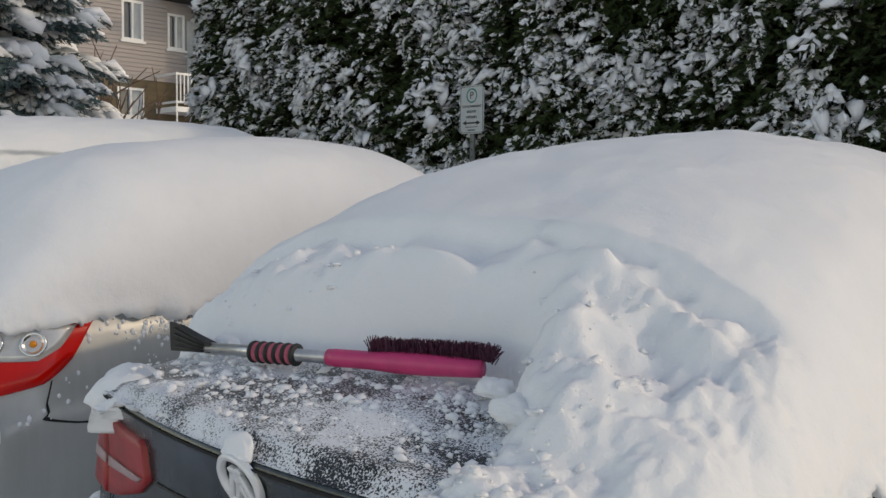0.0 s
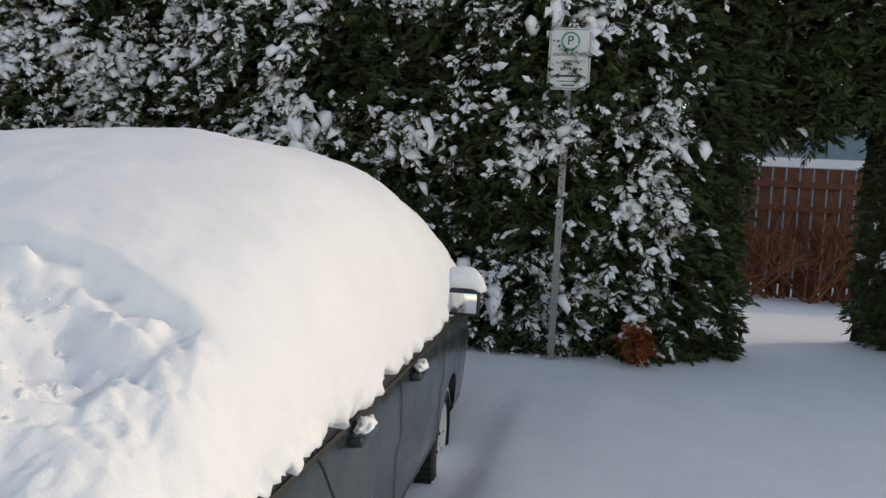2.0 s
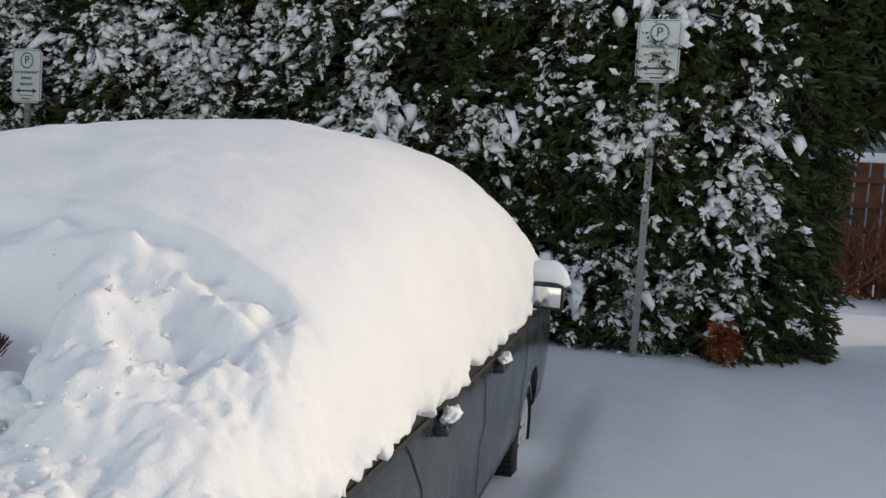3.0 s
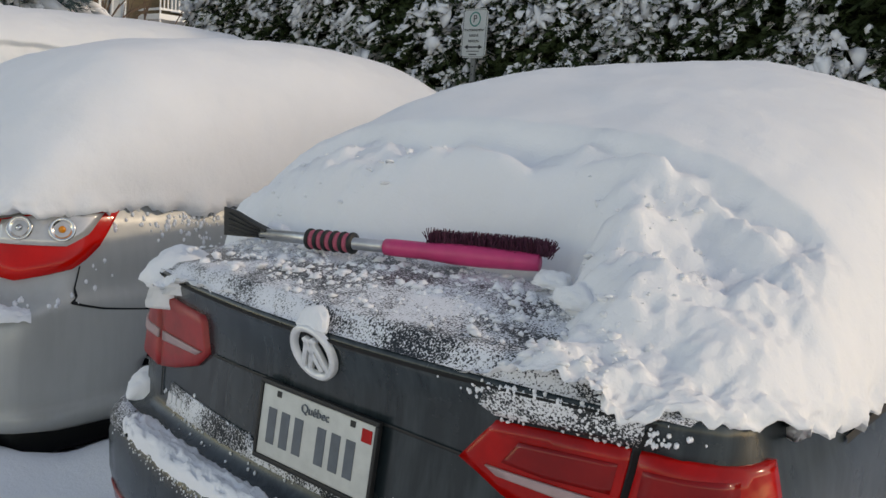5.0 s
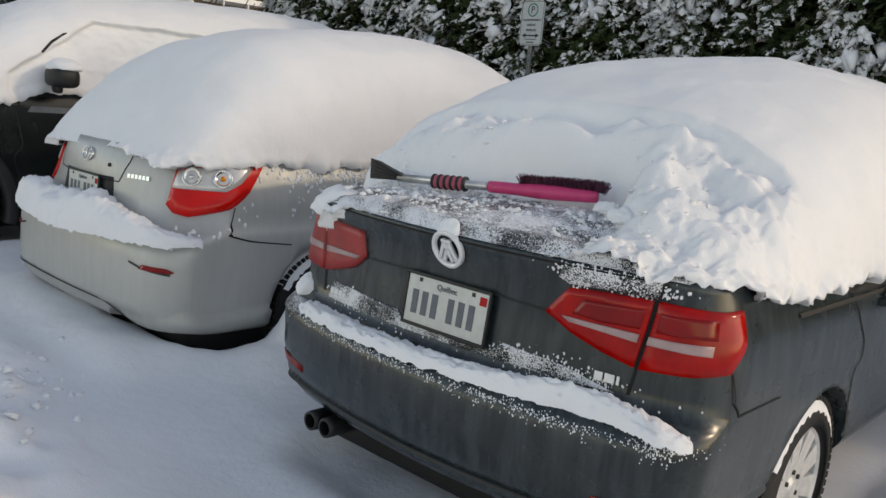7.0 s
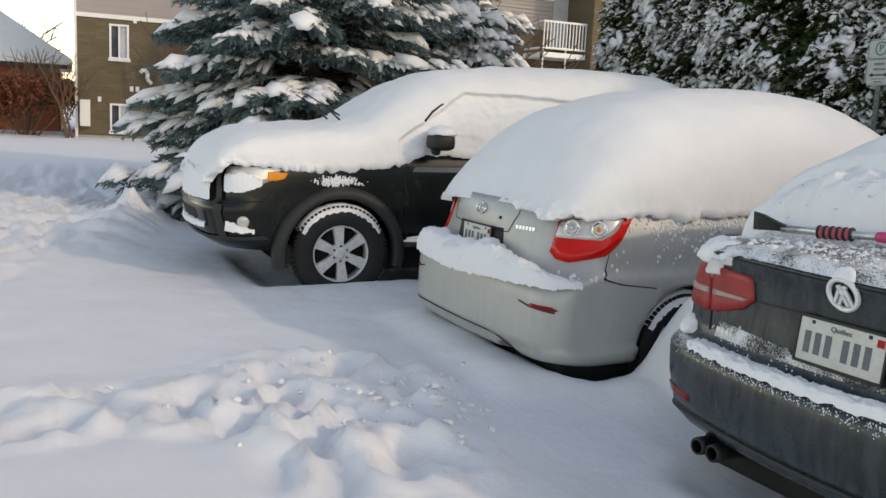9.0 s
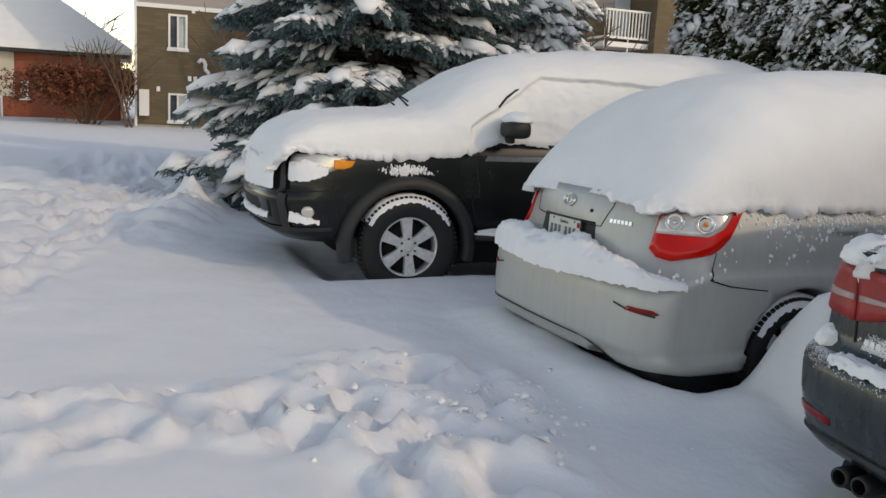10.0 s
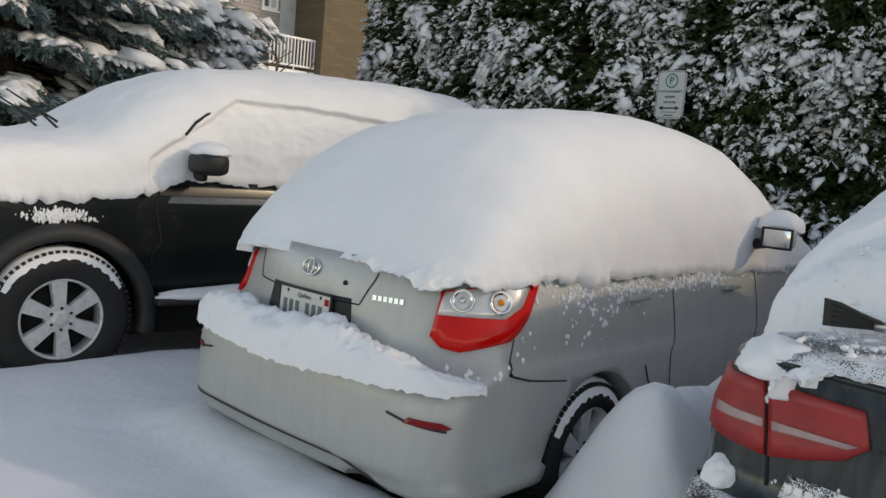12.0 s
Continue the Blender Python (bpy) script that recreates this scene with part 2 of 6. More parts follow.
def wheel(parent, u, v, z, radius, rim, width, spokes, side, snowy=True):
    """Tyre, rim with spokes, hub and nuts; side is +1 for a wheel that faces +u."""
    m = Matrix.Translation((u, v, z)) @ Matrix.Scale(side, 4, (1, 0, 0))
    k = width
    bm = lathe(bmesh.new(), [(rim * 0.98, -k), (rim + 0.02, -k), (radius - 0.05, -k * 1.02), (radius - 0.012, -k * 0.88), (radius, -k * 0.6), (radius, -0.02), (radius - 0.008, 0.0),
                             (radius - 0.035, 0.012), (radius - 0.09, 0.018), (rim + 0.03, 0.012), (rim + 0.006, 0.0), (rim - 0.004, -0.012)], 56, m)
    w = new("wheel")
    w.parent = parent
    part("tyre", bm, RUBBER, w, "black winter tyre caked with snow")
    bm = bmesh.new()
    for i in range(64):
        a = 6.28318 * i / 64
        for d, off in ((-0.02, 0.0), (-0.075, 0.5)):
            aa = a + off * 6.28318 / 64
            box(bm, d - 0.026, d + 0.026, -0.011, 0.011, radius - 0.006, radius + 0.010, 0, m @ Matrix.Rotation(aa, 4, "X"))
    part("tread", bm, RUBBER, w, "", False)
    bm = lathe(bmesh.new(), [(rim, -k * 0.9), (rim * 0.95, -0.06), (rim * 0.955, -0.008), (rim, 0.002), (rim + 0.006, -0.004)], 48, m)
    for i in range(spokes):
        r = Matrix.Rotation(6.28318 * i / spokes + 0.1, 4, "X")
        hub, tip = rim * 0.13, rim * 0.27
        q = [bm.verts.new(m @ (r @ Vector(p))) for p in (
            (-0.016, -hub, rim * 0.22), (-0.016, hub, rim * 0.22), (-0.006, tip * 0.72, rim * 0.96), (-0.006, -tip * 0.72, rim * 0.96),
            (-0.05, -hub, rim * 0.2), (-0.05, hub, rim * 0.2), (-0.045, tip * 0.8, rim * 0.97), (-0.045, -tip * 0.8, rim * 0.97))]
        for f in ((0, 1, 2, 3), (0, 4, 5, 1), (1, 5, 6, 2), (2, 6, 7, 3), (3, 7, 4, 0)):
            bm.faces.new([q[j] for j in f])
    lathe(bm, [(0.0, -0.004), (rim * 0.13, -0.006), (rim * 0.2, -0.016), (rim * 0.36, -0.024), (rim * 0.38, -0.06)], 30, m)
    bmesh.ops.recalc_face_normals(bm, faces=bm.faces[:])
    part("rim", bm, ALLOY, w, "silver alloy rim", False)
    part("brake_drum", lathe(bmesh.new(), [(0.0, -0.1), (rim * 0.93, -0.1), (rim * 0.93, -0.16)], 30, m), UNDER, w)
    for i in range(6):
        a = 6.28318 * (i + 0.5) / 6
        bm = bmesh.new()
        rod(bm, m @ Vector((-0.03, rim * 0.27 * math.cos(a), rim * 0.27 * math.sin(a))), m @ Vector((-0.008, rim * 0.27 * math.cos(a), rim * 0.27 * math.sin(a))), 0.011, 0.009, 6)
        part("wheel_nut", bm, TRIM, w)
    if snowy:
        bm = bmesh.new()
        rows = []
        for i in range(41):
            a = radians(-62 + 124 * i / 40)
            t = 0.018 * (1 - (i / 20 - 1) ** 4) + 0.006 * fbm(Vector((i * 0.4, u, v)))
            row = []
            for x, rr in ((-k * 0.7, radius + 0.006), (-k * 0.4, radius + 0.010 + t), (-0.02, radius + 0.006 + t), (0.010, radius - 0.02), (0.016, radius - 0.035 - 0.03 * abs(fbm(Vector((i * 0.7, 3, v)))))):
                row.append(bm.verts.new(m @ Vector((x, rr * math.sin(a), rr * math.cos(a)))))
            rows.append(row)
        for a, b in zip(rows, rows[1:]):
            for j in range(4):
                bm.faces.new((a[j], a[j + 1], b[j + 1], b[j]))
        part("packed_snow", bm, SNOW_CLUMP, w, "snow packed on the tread")
    return w


def mantle(stations, fine, name, m, label, rough=None, seed=0.0, nu=120, nv=150, edge=0.02, sideways=None):
    """A blanket of snow over a car. Stations: v, half width to -u, to +u, edge height at -u, at +u, top height, fullness. rough(u, v) adds height."""
    st = np.array(stations)
    v0, v1 = st[0, 0], st[-1, 0]

    def val(v, col):
        acc = 0.0
        for k, wt in ((-2, 1), (-1, 3), (0, 4), (1, 3), (2, 1)):
            acc += wt * float(np.interp(v + k * 0.035, st[:, 0], st[:, col]))
        return acc / 12

    verts, faces = [], []
    for i in range(nv + 1):
        q = i / nv
        v = v0 + (v1 - v0) * (q ** 1.6 if q < 1 else 1)
        wl, wr, zl, zr, zt, pl = (val(v, c) for c in range(1, 7))
        pr = val(v, 7) if st.shape[1] > 7 else pl
        for j in range(nu + 1):
            a = -1 + 2 * j / nu
            th = a * math.pi / 2
            p = pl if a < 0 else pr
            sx, cx = abs(math.sin(th)) ** (2 / p), abs(math.cos(th)) ** (2 / p)
            w, zb = (wl, zl) if a < 0 else (wr, zr)
            u = math.copysign(w * sx, a)
            zb_here = zl + (zr - zl) * (u / (wl + wr) + 0.5)
            zb_here = zb * sx + zb_here * (1 - sx)
            z = zb_here + (zt - zb_here) * cx
            low = max(0.0, 1 - (z - zb) / 0.10)
            P = Vector((u, v, z))
            n = Vector((u / w * 0.8, 0, cx + 0.15)).normalized()
            d = 0.018 * fbm(P * 1.3 + Vector((seed, 0, 0))) + fine * fbm(P * 7 + Vector((0, seed, 0)))
            d += low * edge * fbm(P * Vector((14, 14, 3)).length / 14 * 1.0 + Vector((seed, seed, 0)) + P * 9, 4)
            if rough:
                P.z += rough(u, v, z)
            if sideways:
                P.x += sideways(u, v, z)
            P += n * d
            if low > 0:
                P.z += low * edge * (0.9 * fbm(Vector((u * 4, v * 4, seed)), 3) + 0.8 * fbm(Vector((u * 19, v * 19, seed + 3)), 4))
            verts.append(P)
    for i in range(nv):
        for j in range(nu):
            a = i * (nu + 1) + j
            faces.append((a, a + 1, a + nu + 2, a + nu + 1))
    # a turned-under rim gives the blanket its thickness
    base = len(verts)
    ring = [i * (nu + 1) + nu for i in range(nv + 1)] + [nv * (nu + 1) + j for j in range(nu - 1, -1, -1)] + [i * (nu + 1) for i in range(nv - 1, -1, -1)] + [j for j in range(1, nu)]
    mid = Vector((0, (v0 + v1) / 2, 0))
    for k in ring:
        P = verts[k]
        inward = Vector((mid.x - P.x, (mid.y - P.y) * 0.5, 0)).normalized()
        verts.append(P + inward * 0.07 + Vector((0, 0, -0.008)))
    R = len(ring)
    for k in range(R):
        faces.append((ring[k], base + k, base + (k + 1) % R, ring[(k + 1) % R]))
    ob = mesh_part(name, verts, faces, SNOW, None)
    return solo(ob, m, label, "snow")


def ledge(shape, pts, m, label, depth, height, seed, name="snow_bank"):
    """Snow lying along a bumper's ledge: pts are (s, z, depth factor, height factor)."""
    P = np.array(pts)
    verts, faces = [], []
    n, k = 170, 18
    for i in range(n + 1):
        t = i / n * (len(P) - 1)
        s, z, fd, fh = (float(np.interp(t, range(len(P)), P[:, c])) for c in range(4))
        base, outp = shape._at(s, z), shape.at(s, z, 0.05)
        d = (outp - base).normalized()
        d.z = 0
        for j in range(k + 1):
            a = math.pi * j / k
            r = 1 + 0.16 * fbm(Vector((s * 7, a * 1.6, seed)), 4)
            o = d * ((-math.cos(a)) * 0.5 * depth * fd * r)
            verts.append(base + o + Vector((0, 0, math.sin(a) ** 0.8 * height * fh * r - 0.012 * (j == k) + 0.011 * fbm(Vector((s * 30, a * 5, seed)), 4))))
    for i in range(n):
        for j in range(k):
            a = i * (k + 1) + j
            faces.append((a, a + k + 1, a + k + 2, a + 1))
    ob = mesh_part(name, verts, faces, SNOW_CLUMP, None)
    return solo(ob, m, label, "snow")


def flecks(shape, spots, size, parent, seed):
    """Clots of snow sticking to a panel, one joined part; spots are (s, z, spread s, spread z, count)."""
    rnd = random.Random(seed)
    bm = bmesh.new()
    for s0, z0, ds, dz, count in spots:
        for _ in range(count):
            s, z = rnd.gauss(s0, ds), rnd.gauss(z0, dz)
            r = size * rnd.uniform(0.4, 1.5)
            out = bmesh.ops.create_icosphere(bm, subdivisions=1, radius=r)
            c = shape.at(s, z, r * 0.15)
            for v in out["verts"]:
                v.co = c + Vector((v.co.x * 1.0, v.co.y * 0.9, v.co.z * rnd.uniform(1.0, 1.9))) * rnd.uniform(0.8, 1.2)
    return tagged(part("snow_dusting", bm, SNOW_CLUMP, parent, "clots of snow stuck to the panel"), kind="stuff")


def text_part(name, body, size, m, mat, parent, extrude=0.001, align="CENTER"):
    cu = bpy.data.curves.new(name, "FONT")
    cu.body, cu.size, cu.extrude, cu.align_x, cu.align_y = body, size, extrude, align, "CENTER"
    tmp = new(name, cu)
    bpy.context.view_layer.update()
    me = bpy.data.meshes.new_from_object(tmp.evaluated_get(bpy.context.evaluated_depsgraph_get()))
    bpy.data.objects.remove(tmp)
    me.materials.clear()
    ob = new(name, finish(me, mat, False))
    ob.parent = parent
    ob.matrix_local = m
    return ob


# ---- ground ----
def ground_z(x, y):
    z = 0.10 + 0.25 * sstep(2.5, 7.0, y) + 0.10 * sstep(-7, -16, x)
    z += 0.035 * noise.noise(Vector((x * 0.5, y * 0.5, 1)))
    near = sstep(14, 9, math.hypot(x + 3.5, y))
    if near > 0:
        z += near * 0.012 * fbm(Vector((x * 2.2, y * 2.2, 4)))
        # trodden patch: lumps, boot holes and dragged furrows
        t = sstep(0.85, 0.45, math.hypot((x + 3.25) * 0.85, (y + 0.42) * 1.0))
        t += 0.9 * sstep(0.24, 0.08, abs(x + 3.50 + 0.05 * math.sin(y * 5))) * sstep(-2.6, -2.0, y) * sstep(-0.5, -0.9, y)
        t += 0.9 * sstep(0.24, 0.08, abs(x + 3.05 + 0.06 * math.sin(y * 4 + 1))) * sstep(-2.8, -2.1, y) * sstep(-0.5, -0.9, y)
        t += 0.7 * sstep(0.5, 0.2, math.hypot(x + 2.35, (y + 0.35) * 0.8))
        t = min(t, 1.0)
        if t > 0:
            ridge = 1 - abs(noise.noise(Vector((x * 3.1, y * 4.2, 7)))) * 2.2
            z += t * (0.11 * ridge - 0.035 + 0.042 * fbm(Vector((x * 7, y * 7, 2)), 3) + 0.020 * fbm(Vector((x * 20, y * 20, 4)), 3))
            for hx, hy in ((-3.22, -0.58), (-3.55, -0.22), (-2.85, -0.35), (-3.4, -0.95), (-2.9, -0.9), (-2.3, -0.3), (-3.5, -1.5), (-3.05, -1.7)):
                z -= t * 0.10 * math.exp(-((x - hx) / 0.13) ** 2 - ((y - hy) / 0.09) ** 2)
        # churned wheel ruts of the lane
        lane = y + 0.5 + 0.24 * (x + 12)
        r = sstep(0.1, -0.5, lane) * sstep(-4.4, -5.6, x)
        if r > 0:
            z += r * (0.10 * (1 - abs(noise.noise(Vector((x * 1.1, lane * 4.2, 11)))) * 2.4) + 0.05 * fbm(Vector((x * 5, y * 5, 3)), 4) - 0.04)
        # bank beside the truck's nose
        b = math.exp(-((x + 9.6) / 1.3) ** 2 - ((lane - 0.15) / 0.35) ** 2)
        z += b * (0.26 + 0.16 * fbm(Vector((x * 4, y * 4, 5)), 4))
        # snow pushed up between the two cars
        z += 0.06 * sstep(0.35, 0.60, y) * sstep(1.1, 0.9, y) * sstep(-4.9, -4.6, x) * sstep(-2.8, -3.1, x)
        z += (0.55 + 0.06 * fbm(Vector((x * 6, y * 6, 14)), 3)) * math.exp(-((x + 2.68) / 0.27) ** 2) * sstep(1.24, 1.42, y + 0.06 * noise.noise(Vector((x * 6, 3, 3))))
        z += 0.10 * math.exp(-((x + 2.80) / 0.25) ** 2 - ((y - 1.25) / 0.25) ** 2)
        # bare hollows under the cars
        wob = 0.05 * noise.noise(Vector((x * 3, y * 3, 9)))
        z -= 0.17 * sstep(-7.75, -7.4, x) * sstep(-5.85, -6.15, x + wob) * sstep(-0.25, 0.10, y + wob) * sstep(4.6, 4.2, y)
        z -= 0.12 * sstep(5.2, 4.7, y) * sstep(-4.6, -4.4, x) * sstep(-2.98, -3.14, x + wob) * sstep(0.78, 0.92, y - 0.08 * (x + 3.8) + wob)
        z -= 0.08 * sstep(5.6, 4.6, y) * sstep(-2.1, -1.95, x) * sstep(-0.40, -0.62, x + wob) * sstep(0.70, 0.95, y - 0.07 * (x + 1.3) + wob)
        z -= 0.05 * math.exp(-((x + 1.3) / 0.9) ** 2 - ((y - 0.45) / 0.3) ** 2)
    return z


def axis(fine0, fine1, step, far):
    a = list(np.arange(fine0, fine1, step))
    d, p = step, fine1
    up = []
    while p < far:
        up.append(p)
        d *= 1.22
        p += d
    d, p, down = step, fine0, []
    while p > -far:
        d *= 1.22
        p -= d
        down.append(p)
    return down[::-1] + a + up


gx, gy = axis(-11.6, 0.4, 0.05, 600), axis(-2.2, 2.6, 0.045, 600)
gverts = [(x, y, ground_z(x, y)) for y in gy for x in gx]
nx = len(gx)
gfaces = [(j * nx + i, j * nx + i + 1, (j + 1) * nx + i + 1, (j + 1) * nx + i) for j in range(len(gy) - 1) for i in range(nx - 1)]
ground = mesh_part("ground", gverts, gfaces, SNOW_GROUND, None)
solo(ground, Matrix(), "deep fresh snow over the car park, trodden and rutted in places", "snow ground", kind="structure")


def dusted_mat(name, base, amount, fine=230):
    """Dark paint under a sifting of snow grains."""
    n = Nodes(name, 0.4)
    big, grain = n.noise(7, 5, stretch=(1, 1, 1)), n.noise(fine, 2)
    m = n.t.nodes.new("ShaderNodeMath")
    m.operation = "ADD"
    n.link(big, m.inputs[0])
    n.link(grain, m.inputs[1])
    mr = n.t.nodes.new("ShaderNodeMapRange")
    mr.inputs[1].default_value, mr.inputs[2].default_value = 1.04 - amount, 1.12 - amount
    n.link(m.outputs[0], mr.inputs[0])
    n.color(n.mix(mr.outputs[0], base, (0.82, 0.83, 0.86)))
    n.link(n.ramp(mr.outputs[0], [(0, (0.35,) * 3), (1, (0.8,) * 3)]), n.b.inputs["Roughness"])
    n.bump((mr.outputs[0], 0.6, 0.004))
    return n.mat


DUST_LID = dusted_mat("snow_dusted_lid", (0.018, 0.022, 0.026), 0.13)
DUST_PANEL = dusted_mat("snow_dusted_panel", (0.012, 0.017, 0.02), 0.09)


def flank_s(sh, v, z):
    v0 = float(np.interp(z, sh.rings[:, 0], sh.rings[:, 2]))
    return sh.corner(z) + v - v0 - sh.radius


def side_mirror(parent, u, v, z, w, h, mat, side):
    """Housing, glass and a cap of snow."""
    g = new("side_mirror")
    g.parent = parent
    m = Matrix.Translation((u + side * w / 2, v, z))
    bm = bmesh.new()
    bmesh.ops.create_uvsphere(bm, u_segments=24, v_segments=14, radius=1)
    for q in bm.verts:
        x, y, zz = q.co
        q.co = m @ Vector((math.copysign(abs(x) ** 0.55, x) * w / 2, max(y, -0.05) * 0.09 if y > 0 else y * 0.02, math.copysign(abs(zz) ** 0.55, zz) * h / 2))
    part("housing", bm, mat, g)
    bm = bmesh.new()
    box(bm, -w * 0.43, w * 0.43, -0.026, -0.016, -h * 0.40, h * 0.36, 0.004, m)
    part("mirror_glass", bm, MIRROR_GLASS, g, "misted mirror glass")
    for k in range(4):
        bm = bmesh.new()
        x0, x1, z0, z1 = ((-0.47, 0.47, 0.36, 0.42), (-0.47, 0.47, -0.46, -0.40), (-0.48, -0.43, -0.46, 0.42), (0.43, 0.48, -0.46, 0.42))[k]
        box(bm, w * x0, w * x1, -0.034, -0.014, h * z0, h * z1, 0.003, m)
        part("frame", bm, TRIM, g)
    bm = bmesh.new()
    rod(bm, (u - side * 0.05, v + 0.03, z - h * 0.38), (u + side * 0.05, v + 0.03, z - h * 0.25), 0.03, 0.026)
    part("arm", bm, TRIM, g)
    return g


def snow_cap(name, m, sx, sy, sz, label, seed, lump=0.18):
    bm = bmesh.new()
    bmesh.ops.create_icosphere(bm, subdivisions=4, radius=1)
    for q in bm.verts:
        d = 1 + lump * fbm(q.co * 1.6 + Vector((seed, 0, 0)), 4)
        z = q.co.z
        q.co = Vector((q.co.x * sx * d, q.co.y * sy * d, (z if z > 0 else z * 0.35) * sz * d))
    ob = part(name, bm, SNOW, None)
    return solo(ob, m, label, "snow")


def bars(parent, name, m, spec, mat, depth=0.0015):
    """Plain bars, each (x0, x1, z0, z1), on the plane of m."""
    for x0, x1, z0, z1 in spec:
        bm = bmesh.new()
        box(bm, x0, x1, -depth, 0.001, z0, z1, 0, m)
        part(name, bm, mat, parent, "", False)


def number_plate(parent, m, w, h, chars):
    p = new("number_plate")
    p.parent = parent
    bm = bmesh.new()
    box(bm, -w / 2, w / 2, -0.004, 0.004, -h / 2, h / 2, 0.003, m)
    part("plate", bm, PLATE, p, "off-white embossed plate")
    for x0, x1, z0, z1 in ((-w / 2 - 0.008, w / 2 + 0.008, h / 2, h / 2 + 0.01), (-w / 2 - 0.008, w / 2 + 0.008, -h / 2 - 0.01, -h / 2), (-w / 2 - 0.008, -w / 2, -h / 2, h / 2), (w / 2, w / 2 + 0.008, -h / 2, h / 2)):
        bm = bmesh.new()
        box(bm, x0, x1, -0.007, 0.006, z0, z1, 0.002, m)
        part("plate_frame", bm, TRIM, p)
    x, spec = -w * 0.42, []
    for c in range(chars + 1):
        if c != 3:
            spec.append((x, x + w * 0.075, -h * 0.30, h * 0.20))
        x += w * 0.125 if c != 3 else w * 0.08
    bars(p, "character_bar", m @ Matrix.Translation((0, -0.004, 0)), spec, PLATE_INK)
    t = text_part("lettering", "Québec", h * 0.17, m @ Matrix.Translation((0, -0.006, h * 0.36)) @ Matrix.Rotation(math.pi / 2, 4, "X"), PLATE_INK, p)
    bars(p, "sticker", m @ Matrix.Translation((0, -0.004, 0)), [(w * 0.40, w * 0.48, h * 0.25, h * 0.42)], RED_LENS)
    bars(p, "screw_tab", m @ Matrix.Translation((0, -0.004, 0)), [(-w * 0.36, -w * 0.32, h * 0.38, h * 0.46), (w * 0.30, w * 0.34, h * 0.38, h * 0.46)], TRIM)
    return p


def facing(sh, s, z, out=0.0):
    """A pose on the skin: x along it, -y outwards, z up."""
    p, a, b = sh.at(s, z, out), sh._at(s - 0.02, z), sh._at(s + 0.02, z)
    x = (b - a).normalized()
    up = (sh._at(s, z + 0.02) - sh._at(s, z - 0.02)).normalized()
    y = up.cross(x).normalized()
    m = Matrix((x, y, x.cross(y))).transposed().to_4x4()
    m.translation = p
    return m


# ---- dark sedan ----
M_SEDAN = pose(-1.320, 0.80, 0, 0, 0, 4)
sedan = thing("sedan_car", M_SEDAN, "dark grey sedan half dug out of deep snow, salt-streaked paint", "car", "parked cars")
SD = Shape([(0.24, 0.748, 0.14), (0.29, 0.813, -0.02), (0.34, 0.840, -0.06), (0.355, 0.834, -0.05), (0.37, 0.842, -0.065), (0.48, 0.855, -0.085), (0.58, 0.863, -0.085), (0.62, 0.863, -0.07), (0.640, 0.863, -0.04), (0.65, 0.863, 0.0),
            (0.67, 0.863, 0.018), (0.75, 0.863, 0.025), (0.85, 0.858, 0.035), (0.93, 0.830, 0.03), (0.985, 0.816, 0.012), (1.005, 0.806, 0.0), (1.02, 0.790, 0.012)], 4.55, 0.125, 0.12, 0.022)
body = part("body", SD.body(), DARK_PAINT, sedan, "dark grey paint with salt streaks")
carve(body, [arch(0.98, 0.25, 0.355, 1), arch(3.62, 0.25, 0.355, 1), arch(0.98, 0.25, 0.355, -1), arch(3.62, 0.25, 0.355, -1)])
for vv, uu, sd in ((0.98, 0.81, 1), (3.62, 0.81, 1), (0.98, -0.81, -1), (3.62, -0.81, -1)):
    wheel(sedan, uu, vv, 0.23, 0.32, 0.215, 0.2, 10, sd)
# trunk lid deck
verts, faces = [], []
for i in range(41):
    for j in range(33):
        u, q = -0.74 + 1.48 * i / 40, (j / 32) ** 1.4
        v = 0.006 + 0.13 * (u / 0.8) ** 2 * 0.9 + q * 0.46
        verts.append((u, v, 1.017 + 0.040 * max(0.0, 1 - abs(u / 0.76) ** 3) * sstep(0.0, 0.09, q) + 0.042 * sstep(0.0, 1.0, q) - 0.008 * (u / 0.8) ** 4 + 0.004 * math.sin(q * 3)))
for i in range(40):
    for j in range(32):
        a = i * 33 + j
        faces.append((a, a + 33, a + 34, a + 1))
mesh_part("trunk_lid", verts, faces, DUST_LID, sedan, "dark boot lid dusted with snow grains")
